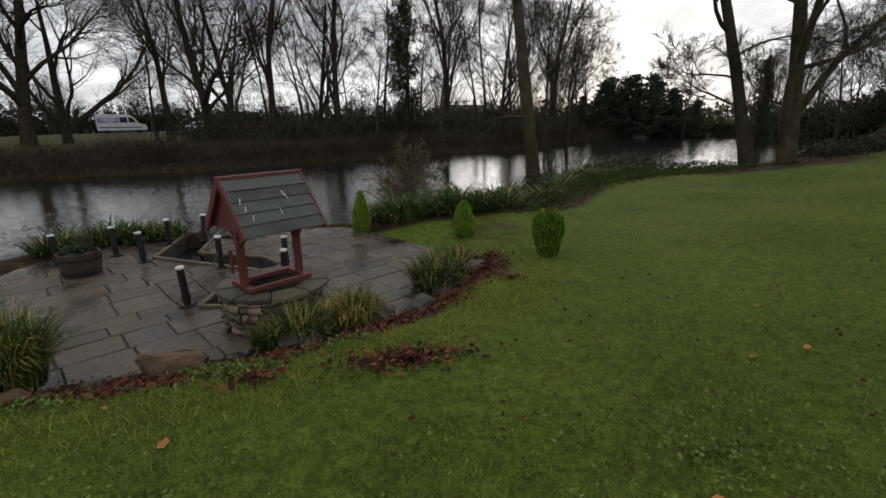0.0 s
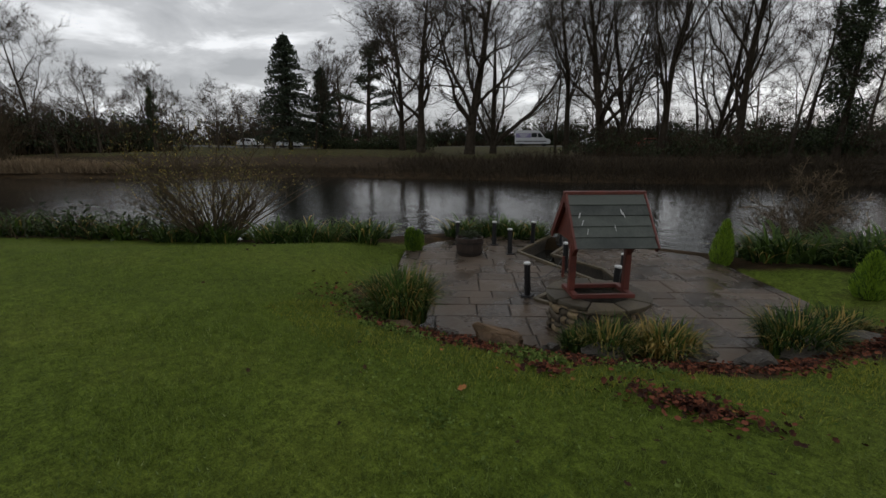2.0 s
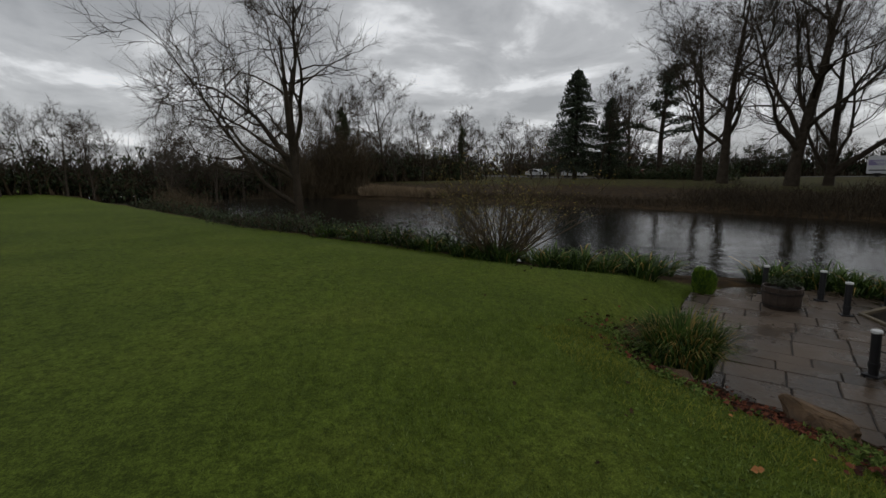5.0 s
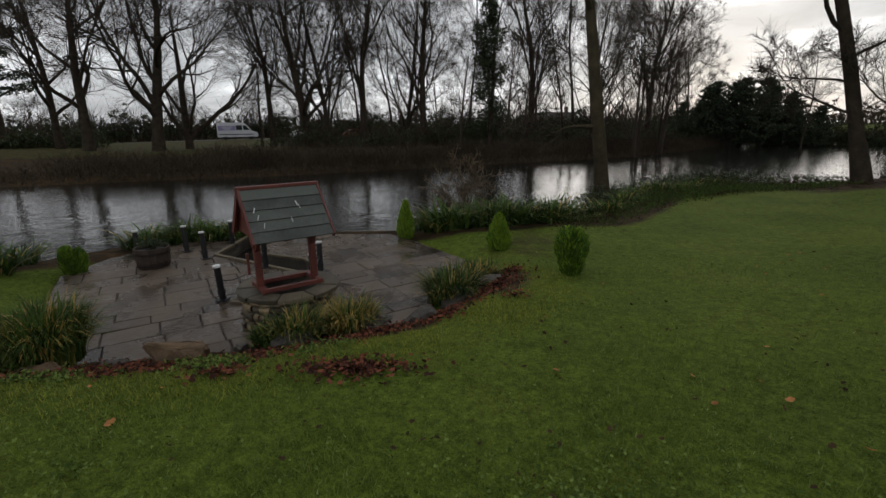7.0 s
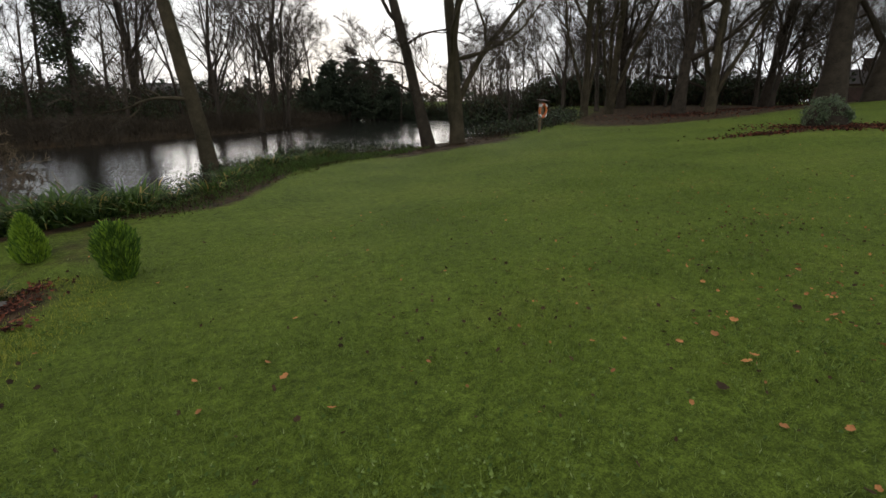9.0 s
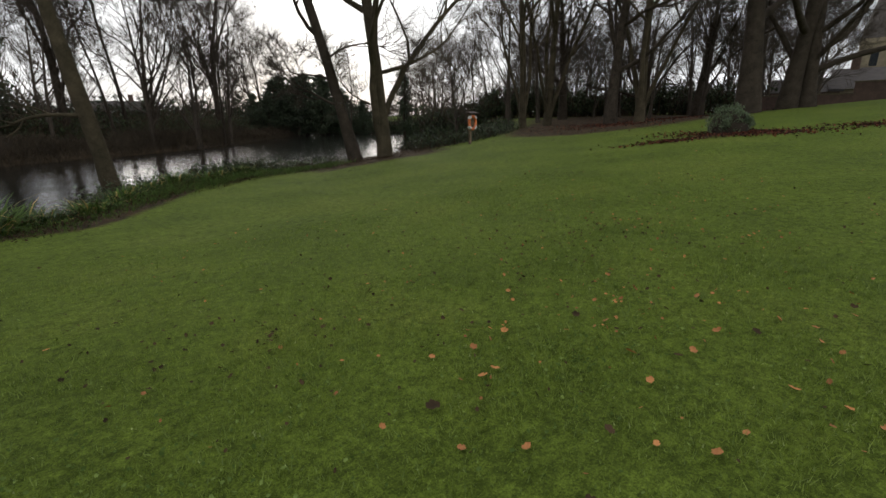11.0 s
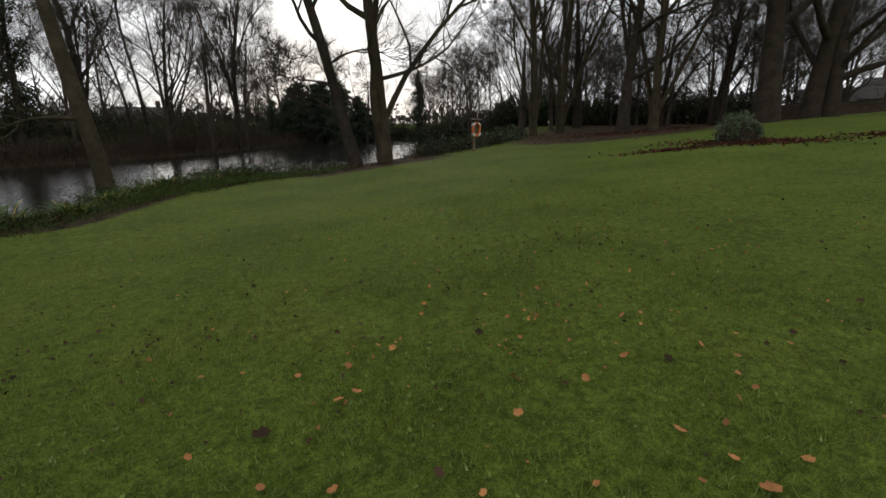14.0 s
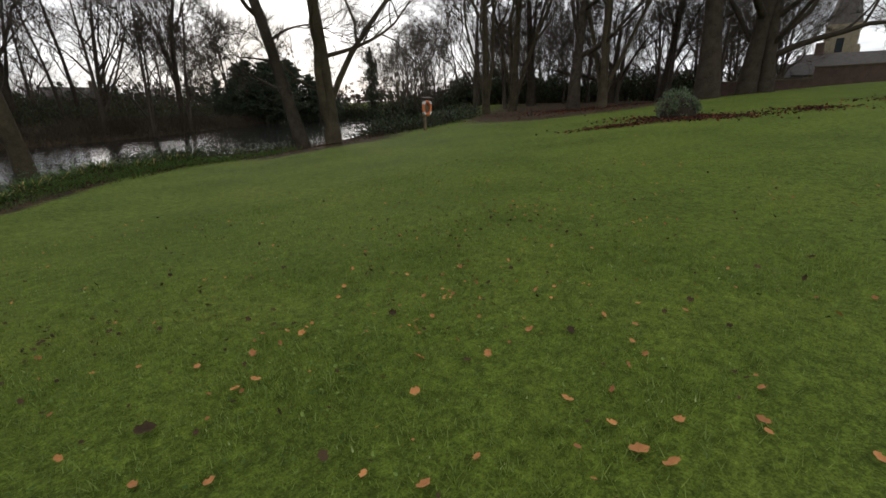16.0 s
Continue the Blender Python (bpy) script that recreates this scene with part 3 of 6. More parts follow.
def tree_thing(name, label, category, data, bark=M_BARK, twigs=M_TWIG, extra=None):
    root = empty(name, Matrix())
    wv, wf, tv, tf = data
    part("trunk", mesh_from("trunk", wv, wf, bark, True), None, root)
    if tv:
        part("crown", mesh_from("crown", tv, tf, twigs), None, root)
    for nm, ev, ef, mt in extra or ():
        part(nm, mesh_from(nm, ev, ef, mt), None, root)
    return tagged(root, label, category)


def on_land(x, y, turn=0, sink=0.05, s=1.0):
    return pose(x, y, ground_z(x, y) - sink, 0, 0, turn) @ Matrix.Scale(s, 4)


def plant(first, spots, label="", group=""):
    """Stands the first thing on the first spot and copies on the others."""
    made = []
    for i, (x, y, turn, s) in enumerate(spots):
        m = on_land(x, y, turn)
        if i == 0:
            ob = first
            ob.matrix_world = m @ Matrix.Scale(s, 4)
        else:
            ob = copy_thing(first, m)
            ob.scale = (s, s, s)
        if label or group:
            tagged(ob, label, group=group)
        made.append(ob)
    return made


# big bare trees standing on the far bank
M_ROW = "trees along the far bank"
BROAD = "broad bare winter tree with heavy winding limbs on the far bank"
broad_a = tree_thing("bare_tree", BROAD, "tree", grow_broad(3, 19, 0.33, 0.22, 10, 46, (11, 8, 12), wander=0.17))
plant(broad_a, [(-33.4, 31.4, 20, 1.0), (-62.0, 42.0, 120, 0.8), (-38.5, 33.5, 200, 0.85)], group=M_ROW)
broad_b = tree_thing("bare_tree", "broad bare winter tree with a thick low-forking trunk", "tree", grow_broad(8, 19, 0.39, 0.18, 11, 44, (11, 8, 12), wander=0.17, marked=((3.4, (-0.75, 0.5, 0.55), 7.5, 0.2),)))
plant(broad_b, [(-28.8, 33.2, 0, 1.0), (-20.4, 42.5, 150, 0.98)], group=M_ROW)
low_fork = tree_thing("bare_tree", "bare tree forking at the ground into long leaning limbs", "tree", grow_broad(13, 14, 0.28, 0.12, 5, 34, (10, 8, 13), wander=0.14, marked=((1.0, (0.62, 0.45, 0.85), 10.5, 0.26), (0.9, (-0.35, -0.3, 0.9), 8.0, 0.2))))
plant(low_fork, [(-28.4, 36.2, 0, 1.0)], group=M_ROW)
upright = tree_thing("bare_tree", "tall bare winter tree with steep ascending limbs", "tree", grow_broad(15, 20, 0.29, 0.17, 11, 27, (9, 8, 11), wander=0.15, lift=0.35, stem_top=0.9))
plant(upright, [(-10.2, 46.2, 0, 1.0), (-15.4, 43.6, 90, 0.95), (0.2, 48.4, 210, 1.0), (-23.8, 41.8, 300, 0.86), (13, 58, 45, 1.0)], group=M_ROW)
upright_b = tree_thing("bare_tree", "tall bare tree with several steep stems", "tree", grow_broad(19, 19, 0.24, 0.17, 8, 25, (9, 7, 11), wander=0.15, lift=0.3, stem_top=0.85, marked=((0.8, (0.25, 0.1, 1), 14, 0.17), (1.0, (-0.22, 0.12, 1), 14, 0.16))))
plant(upright_b, [(-12.6, 49.0, 170, 0.9), (-19.2, 44.2, 20, 0.95), (6.2, 50.5, 250, 0.85)], group=M_ROW)
slender = tree_thing("bare_tree", "slender bare tree with a narrow crown", "tree", grow_tree(15, 19, 0.15, 0.22, 11, 34, 0.3, kids=(7, 6, 11), twig=0.009, reach=0.34, wander=0.18))
plant(slender, [(-21.1, 47.7, 0, 1.0), (-25.4, 42.5, 77, 0.8), (-14.9, 52.2, 160, 1.0), (-6.2, 50.0, 30, 1.05), (4.3, 50.3, 200, 1.05), (-17.6, 49, 120, 0.9), (3.4, 47.8, 140, 0.85), (27.0, 54.3, 10, 0.62), (38.8, 42.5, 99, 0.7), (44, 52, 180, 0.7), (-48.1, 28.7, 20, 0.62), (10.7, 43.3, 240, 0.72), (8.5, 39.6, 40, 0.7)], group="slender bare trees")

# single trees at the water and in the grove
shore = tree_thing("leaning_tree", "leaning bare tree with mossy bark at the water's edge", "tree", grow_broad(31, 17, 0.225, 0.45, 9, 50, (10, 8, 16), twig=0.0055, wander=0.15, lean=(-0.115, 0.0), stem_top=0.85, marked=((2.9, (-0.95, -0.1, 0.02), 3.0, 0.075),)), M_BARK_GREEN)
plant(shore, [(3.0, 17.35, 0, 1.0)])
twin_a = tree_thing("bare_tree", "bare tree leaning on the pond bank", "tree", grow_broad(41, 19, 0.22, 0.4, 9, 52, (10, 8, 16), twig=0.0055, wander=0.15, lean=(-0.185, 0.11), stem_top=0.85, marked=((2.6, (-0.85, 0.4, 0.06), 3.2, 0.06), (5.2, (-0.8, 0.1, 0.35), 5.5, 0.09), (3.6, (-0.6, 0.5, 0.35), 4.0, 0.05), (4.4, (0.6, -0.5, 0.4), 4.0, 0.055))), M_BARK)
plant(twin_a, [(11.6, 18.6, 0, 1.0)])
twin_b = tree_thing("multi_stem_tree", "stout bare tree forking into several stems on the pond bank", "tree", grow_broad(47, 19, 0.25, 0.36, 8, 46, (10, 8, 16), twig=0.0055, wander=0.13, lean=(-0.01, 0.0), stem_top=0.85, marked=((0.25, (-0.22, 0.12, 1.0), 13.0, 0.20), (1.8, (0.5, -0.24, 1.0), 10.0, 0.15), (3.6, (0.8, -0.5, 0.12), 6.0, 0.09), (2.3, (-0.7, 0.4, 0.25), 3.0, 0.05))), M_BARK_GREEN)
plant(twin_b, [(12.65, 18.1, 0, 1.0)])
left_tree = tree_thing("bare_tree", "bare spreading tree at the water's edge beside the lawn", "tree", grow_broad(52, 9.6, 0.16, 0.22, 5, 44, (10, 7, 9), twig=0.006, wander=0.19, stem_top=0.7, marked=((2.4, (-0.25, -0.56, 0.9), 6.4, 0.12), (3.3, (0.15, 0.5, 0.9), 5.0, 0.09), (3.0, (-0.3, -0.9, 0.5), 5.2, 0.07), (2.6, (0.0, 0.12, 1.0), 6.8, 0.11))), M_BARK)
plant(left_tree, [(-16.9, -1.2, 0, 1.0)])
GROVE = "trees of the grove"
grove_a = tree_thing("multi_stem_tree", "tall bare tree with several mossy stems in the grove", "tree", grow_broad(61, 19, 0.22, 0.35, 7, 28, (9, 7, 13), twig=0.006, stem_top=0.9, lift=0.35, marked=((0.4, (-0.2, 0.1, 1), 15, 0.17), (0.5, (0.16, -0.14, 1), 15, 0.16), (0.6, (0.05, 0.2, 1), 14, 0.13))), M_BARK_GREEN)
plant(grove_a, [(26.5, 24.2, 0, 0.95), (29.3, 24.6, 100, 1.05), (30.4, 17.9, 220, 1.1)], group=GROVE)
grove_b = tree_thing("bare_tree", "big dark-trunked bare tree in the grove", "tree", grow_broad(67, 19, 0.38, 0.26, 9, 44, (10, 8, 13), twig=0.006, wander=0.17), M_BARK)
plant(grove_b, [(29.4, 19.3, 0, 0.85), (33.3, 13.0, 60, 1.35), (36.2, 12.2, 250, 1.1), (44.5, 22.0, 300, 0.8), (37, 30, 180, 0.85)], group=GROVE)
spread_tree = tree_thing("bare_tree", "dark spreading tree with long low limbs at the grove's end", "tree", grow_broad(73, 15, 0.36, 0.14, 7, 50, (9, 7, 12), twig=0.007, wander=0.15, lift=0.12, marked=((2.2, (0.55, -0.8, 0.5), 10.0, 0.2), (3.0, (0.5, -0.85, 0.75), 10.0, 0.18))), M_BARK)
plant(spread_tree, [(36.8, 11.4, 0, 1.0), (43, 26, 160, 0.75)], group=GROVE)


# the woods behind, thinner and farther off
back = tree_thing("bare_tree", "bare grey tree in the woods behind the pond", "tree", grow_tree(77, 13, 0.18, 0.12, 11, 44, 0.35, kids=(6, 5, 12), twig=0.009, reach=0.5, wander=0.15), M_TWIG)


def build_back_woods():
    rng = random.Random(77)
    spots = []
    for line, n, wide in (([(-92, 2), (-84, 22), (-86, 44), (-70, 62), (-48, 76), (-20, 86), (10, 88), (40, 84), (64, 70), (78, 50), (80, 26)], 66, 7), ([(-60, 8), (-52, -4), (-46, -12), (-42, -22), (-38, -34)], 38, 4), ([(-64, 12), (-70, 24), (-72, 38), (-62, 50)], 16, 3), ([(40, 62), (50, 50), (56, 36), (58, 24), (56, 8)], 24, 4), ([(33, 31), (40, 27), (41, 21), (44, 14)], 9, 1.8), ([(38, 52), (44, 42), (50, 32), (55, 22), (58, 10)], 20, 3.5), ([(-36, 50), (-25, 56), (-14, 60), (-4, 64), (8, 68), (20, 74)], 5, 2.0)):
        lens = [math.dist(a, b) for a, b in zip(line, line[1:])]
        for k in range(n):
            s = (k + rng.random()) / n * sum(lens)
            for a, b, ln in zip(line, line[1:], lens):
                if s <= ln:
                    break
                s -= ln
            spots.append((a[0] + (b[0] - a[0]) * s / ln + max(-wide, min(wide, rng.gauss(0, wide))), a[1] + (b[1] - a[1]) * s / ln + rng.gauss(0, wide), rng.uniform(0, 360), rng.uniform(0.85, 1.2) if n == 5 else rng.uniform(0.34, 0.6) if n == 38 else rng.uniform(0.45, 0.75) if a[0] < -60 else rng.uniform(0.6, 1.1)))
    for x, y, k in ((-46.5, 0.4, 0.74), (-44.2, -1.9, 0.66), (-57.7, 5.4, 1.0), (-56, 2.5, 0.85), (-61, 10.5, 0.72), (-61.5, 16, 0.72), (-61.8, 23.2, 0.66), (-50, -3.5, 0.7), (5.6, 41.8, 0.95), (8.5, 41.0, 0.9), (11.8, 46.4, 0.95), (-0.5, 44.5, 0.8), (-6.5, 46.0, 0.8), (33, 33, 0.95), (36, 36, 0.9), (31, 38, 0.8)):
        spots.append((x, y, rng.uniform(0, 360), k))
    plant(back, spots, group="bare woods round the pond")


build_back_woods()


def ivy_tree(seed):
    data = grow_tree(seed, 17, 0.3, 0.3, 8, 35, 0.4, kids=(6, 5, 16), twig=0.009, reach=0.25)
    rng = random.Random(seed)
    v, f = [], []
    for k in range(26):
        h = 1.0 + k * 0.52
        a = rng.uniform(0, 6.28)
        w = 1.95 - 0.05 * k + rng.uniform(-0.45, 0.45)
        leaf_cloud(v, f, rng, Vector((math.cos(a) * w * 0.5, math.sin(a) * w * 0.5, h)), (w * 0.8, w * 0.8, 0.75), 330, 0.14)
    return tree_thing("ivy_tree", "bare tree thickly clad in dark ivy", "tree", data, extra=[("ivy", v, f, M_IVY)])


plant(ivy_tree(71), [(-3.8, 46.2, 0, 0.95), (-61.9, 16.3, 120, 0.5), (28.0, 43.0, 200, 0.55), (-46.5, 0.6, 70, 0.55)], group="ivy-clad trees")


def conifer(seed, height, width, whorl, label, droop, open_):
    rng = random.Random(seed)
    wv, wf, v, f = [], [], [], []
    tube(wv, wf, [Vector((0, 0, -0.3)), Vector((0.05, 0, height * 0.5)), Vector((0, 0, height))], [0.3, 0.18, 0.03], 8)
    n = int(height / whorl)
    for i in range(n):
        z = height * (0.10 + 0.88 * i / n)
        r = width * (1 - i / n) ** 0.65 * rng.uniform(1 - open_, 1.1)
        for k in range(8):
            a = rng.uniform(0, 6.28)
            tip = Vector((math.cos(a) * r, math.sin(a) * r, z - droop * r))
            base = Vector((0, 0, z))
            tube(wv, wf, [base, tip], [0.04, 0.01], 3)
            for j in range(4):
                c = base.lerp(tip, 0.25 + 0.25 * j)
                leaf_cloud(v, f, rng, c, (0.28 * r * 0.6 + 0.12, 0.28 * r * 0.6 + 0.12, 0.22), 11, 0.16, 0.3)
    return tree_thing("conifer_tree", label, "tree", (wv, wf, [], []), extra=[("foliage", v, f, M_FIR)])


plant(conifer(81, 13.5, 4.0, 0.33, "dense dark conical fir tree", 0.12, 0.1), [(-53.0, 28.3, 0, 0.98)])
plant(conifer(83, 11.5, 3.4, 0.40, "loose dark spruce with open tiers", 0.05, 0.5), [(-51.0, 31.7, 0, 0.85)])


def flat_pine(seed, height, label, tiers, low=0.42):
    rng = random.Random(seed)
    wv, wf, v, f = [], [], [], []
    top = Vector((1.0, 0, height))
    stem = [Vector((0, 0, -0.3)), Vector((-0.3, 0.1, height * 0.35)), Vector((0.2, 0, height * 0.7)), top]
    tube(wv, wf, stem, [0.34, 0.28, 0.2, 0.06], 8)
    for i in range(tiers):
        z = height * (low + (0.98 - low) * i / (tiers - 1))
        a = rng.uniform(0, 6.28)
        r = height * 0.3 * rng.uniform(0.6, 1.1) * (1.1 - 0.5 * i / tiers)
        base = Vector((0.1, 0, z - 0.5))
        tip = Vector((math.cos(a) * r, math.sin(a) * r, z + 0.5))
        tube(wv, wf, [base, base.lerp(tip, 0.5) + Vector((0, 0, 0.3)), tip], [0.12, 0.08, 0.02], 5)
        for j in range(5):
            c = base.lerp(tip, 0.35 + 0.16 * j)
            leaf_cloud(v, f, rng, c + Vector((rng.uniform(-.4, .4), rng.uniform(-.4, .4), 0.25)), (1.15, 1.15, 0.38), 80, 0.17)
    return tree_thing("pine_tree", label, "tree", (wv, wf, [], []), extra=[("foliage", v, f, M_FIR)])


plant(flat_pine(91, 12.5, "dark pine with flat layered branches", 11), [(-46.3, 35.1, 0, 0.92)])
plant(conifer(97, 8.2, 3.4, 0.5, "broad dark evergreen with upswept ragged branches", -0.45, 0.55), [(19.8, 60.5, 0, 0.8), (22.4, 59.8, 120, 0.95), (25.2, 59.0, 200, 1.0), (28.0, 59.5, 300, 0.8), (30.8, 59.0, 40, 0.62), (17.6, 61.5, 80, 0.6), (21.0, 61.5, 10, 0.9), (23.8, 61.0, 230, 1.02), (26.6, 60.8, 150, 0.92), (18.8, 59.5, 330, 0.6), (29.2, 61.2, 20, 0.72)], group="evergreens beside the pond")


def brush(name, label, line, depth, height, count, mat, seed, width=0.05, leaves=0, leaf_mat=None, kind="stuff", leaf=0.14, twigs=2, splay=0.3):
    """A thicket of upright stems along a line, with leaves where given."""
    rng = random.Random(seed)
    v, f, lv, lf = [], [], [], []
    lens = [math.dist(a, b) for a, b in zip(line, line[1:])]
    spots = []
    for i in range(count):
        s = rng.random() * sum(lens)
        for (a, b), ln in zip(zip(line, line[1:]), lens):
            if s <= ln:
                break
            s -= ln
        t = min(s / ln, 1)
        spots.append((a[0] + (b[0] - a[0]) * t + rng.uniform(-depth, depth), a[1] + (b[1] - a[1]) * t + rng.uniform(-depth, depth)))
    heights = land([q[0] for q in spots], [q[1] for q in spots])[0]
    for (x, y), z in zip(spots, heights):
        z = float(z) - 0.05
        bumpy = 0.65 + 0.5 * noise.noise(Vector((x * 0.28, y * 0.28, seed)))
        h = height * max(0.25, bumpy) * rng.uniform(0.5, 1.15)
        p = Vector((x, y, z))
        q = p + Vector((rng.gauss(0, splay), rng.gauss(0, splay), 1)).normalized() * h
        ribbon(v, f, p, q, width, rng)
        for k in range(twigs):
            m = p.lerp(q, rng.uniform(0.3, 0.8))
            ribbon(v, f, m, m + Vector((rng.gauss(0, 0.6), rng.gauss(0, 0.6), 0.7)).normalized() * h * 0.45, width * 0.6, rng)
        if leaves:
            leaf_cloud(lv, lf, rng, p.lerp(q, rng.uniform(0.2, 0.85)), (0.5, 0.5, 0.4), leaves, leaf)
    if lv:
        off = len(v)
        me = mesh_from(name, v + lv, f + [tuple(i + off for i in t) for t in lf], mat)
        me.materials.append(leaf_mat)
        idx = [0] * len(f) + [1] * len(lf)
        me.polygons.foreach_set("material_index", idx)
    else:
        me = mesh_from(name, v, f, mat)
    return tagged(new(name, me), label, name.replace("_", " "), kind=kind)


brush("far_scrub", "brown leafless scrub on the far pond bank", [(-24, 22.5), (-17.6, 25.5), (-12.8, 28.3), (-7, 32.3), (0, 38), (8, 45), (16, 56), (24, 72)], 3.0, 1.9, 15000, M_SCRUB, 1, 0.017, twigs=4, splay=0.5)
brush("undergrowth", "dark undergrowth beneath the trees across the pond", [(-22, 42), (-15, 46), (-6, 49), (2, 50), (9, 54), (16, 63), (26, 72), (38, 74), (50, 64)], 3.0, 3.4, 5200, M_SCRUB, 2, 0.03, 10, M_IVY, leaf=0.13, twigs=4, splay=0.4)
brush("hedge", "tangled dark hedge behind the far end of the pond", [(-72, 20), (-62, 8), (-54, -4), (-50, -12), (-46, -22), (-40, -32)], 3.0, 6.5, 3000, M_SCRUB, 3, 0.06, 9, M_IVY, leaf=0.2)
brush("hedge", "low dark hedge beyond the road across the pond", [(-100, 36), (-80, 58), (-60, 74), (-38, 86), (-14, 92), (10, 90), (30, 86)], 2.6, 8.5, 3400, M_SCRUB, 4, 0.05, 14, M_IVY, leaf=0.22, twigs=3)
brush("distant_wood", "dark leafless wood in the distance", [(-130, -60), (-110, 0), (-95, 40), (-75, 80), (-30, 105), (20, 112), (60, 98), (95, 70), (110, 30), (112, -20), (100, -70), (40, -120), (-60, -120), (-130, -60)], 6.0, 7.0, 5600, M_TWIG, 5, 0.12, 9, M_SCRUB, leaf=0.35)
brush("bank_scrub", "low rough grass and brown stems on the far bank", [(-40, 6), (-34, 11), (-29, 16.5), (-22, 21.5), (-17, 24.6)], 1.5, 0.7, 4200, M_SCRUB, 13, 0.014, twigs=4, splay=0.5)
brush("pond_end_thicket", "dark evergreen thicket at the narrow end of the pond", [(28, 66), (35, 63), (40, 57), (42, 50), (40, 44)], 2.0, 5.0, 1300, M_SCRUB, 14, 0.035, 12, M_IVY, leaf=0.15, twigs=3)
brush("bank_thicket", "brown thicket on the bank at the pond's end", [(-44, 2), (-46, -4), (-38, -11.5), (-30, -9.0), (-24, -6.0)], 1.2, 1.7, 3200, M_TWIG_WARM, 6, 0.03)
brush("dry_reeds", "pale dry reeds at the pond's far edge", [(-42.5, 2.2), (-39.5, 5.4), (-36.5, 8.2)], 0.7, 1.3, 1800, M_REED_DRY, 7, 0.03)
brush("grove_undergrowth", "evergreen shrubs at the back of the grove", [(34, 50), (40, 40), (47, 34), (52, 28), (54, 23)], 2.0, 5.6, 2100, M_SCRUB, 8, 0.04, 14, M_IVY, leaf=0.18)
brush("bank_brambles", "leafy brambles and long grass on the pond bank", [(14.5, 19.4), (18, 20.2), (22, 22.3), (26, 26)], 1.0, 0.9, 900, M_SCRUB, 9, 0.018, 8, M_IVY, leaf=0.08)
brush("bank_brambles", "leafy brambles along the water's edge", [(5.6, 18.4), (7, 19.3), (9.5, 20.0), (12, 20.0)], 0.35, 0.5, 380, M_SCRUB, 10, 0.012, 8, M_IVY, leaf=0.07)
brush("bank_brambles", "low brambles along the shore beside the lawn", [(-30, -10.6), (-22, -5.4), (-17.2, -2.7), (-14.8, -0.4), (-12.6, 1.4), (-10.9, 3.2)], 0.7, 0.8, 2200, M_SCRUB, 11, 0.012, 6, M_IVY, leaf=0.06)


brush("tree_foot_ivy", "ivy and brambles round the leaning tree's foot", [(2.3, 16.4), (3.0, 17.3), (4.0, 18.1)], 0.4, 0.9, 200, M_SCRUB, 12, 0.01, 9, M_IVY, leaf=0.06)


brush("bank_grass", "rough wet grass and brown stalks between lawn and water", [(1.5, 11.4), (2.5, 13.0), (3.9, 15.3), (5.8, 17.0), (8.5, 18.3), (11, 18.9)], 0.8, 0.42, 6000, M_IRIS, 15, 0.009, twigs=2, splay=0.6)
brush("bank_litter_stalks", "low brown stalks and dead leaves on the pond bank", [(1.4, 11.0), (2.4, 12.4), (3.7, 14.4), (5.6, 16.4), (8.3, 17.7), (11, 18.4), (16, 18.6)], 0.7, 0.2, 3000, M_SCRUB, 16, 0.007, 2, M_LEAF_DK, leaf=0.03, splay=0.8)
brush("bank_brambles", "dark leafy brambles at the water beyond the leaning tree", [(5.4, 18.6), (6.6, 18.9), (7.8, 19.3)], 0.45, 0.8, 300, M_SCRUB, 17, 0.012, 9, M_IVY, leaf=0.07)
brush("pond_end_thicket", "tall brown thicket of drooping twigs at the pond's end", [(-43, -3), (-45, -0.5), (-46.5, 1.8)], 1.4, 8.0, 900, M_TWIG_WARM, 18, 0.03, twigs=7, splay=0.25)


brush("roadside_shrubs", "dark evergreen shrubs between the far road and the trees", [(-52, 32), (-47, 35), (-42, 36), (-38, 36.5)], 1.4, 2.8, 480, M_SCRUB, 19, 0.03, 14, M_IVY, leaf=0.16, twigs=3)


def willow_bush(seed, height, spread, stems, label, leaves):
    rng = random.Random(seed)
    wv, wf, tv, tf, lv, lf = [], [], [], [], [], []
    for s in range(stems):
        a = rng.uniform(0, 6.28)
        out = rng.random() ** 0.7
        p = Vector((math.cos(a), math.sin(a), 0)) * 0.35 * out
        d = Vector((math.cos(a) * out * spread, math.sin(a) * out * spread, 1)).normalized()
        h = height * rng.uniform(0.55, 1.0)
        pts = [p]
        for i in range(5):
            d = (d + Vector((rng.gauss(0, 0.2), rng.gauss(0, 0.2), -0.03))).normalized()
            pts.append(pts[-1] + d * h / 5)
        tube(wv, wf, pts, [0.022, 0.018, 0.015, 0.011, 0.008, 0.004], 4)
        for k in range(14):
            i = rng.randint(1, 4)
            q = pts[i].lerp(pts[i + 1], rng.random())
            e = q + Vector((rng.gauss(0, 0.55), rng.gauss(0, 0.55), 0.7)).normalized() * h * rng.uniform(0.14, 0.4)
            ribbon(tv, tf, q, e, 0.006, rng)
            if leaves:
                leaf_cloud(lv, lf, rng, e, (0.09, 0.09, 0.1), leaves, 0.024, 0.3)
    return tree_thing("willow_bush", label, "bush", (wv, wf, tv, tf), M_TWIG_WARM, M_TWIG_WARM, extra=[("leaves", lv, lf, M_STRAW)] if lv else None)


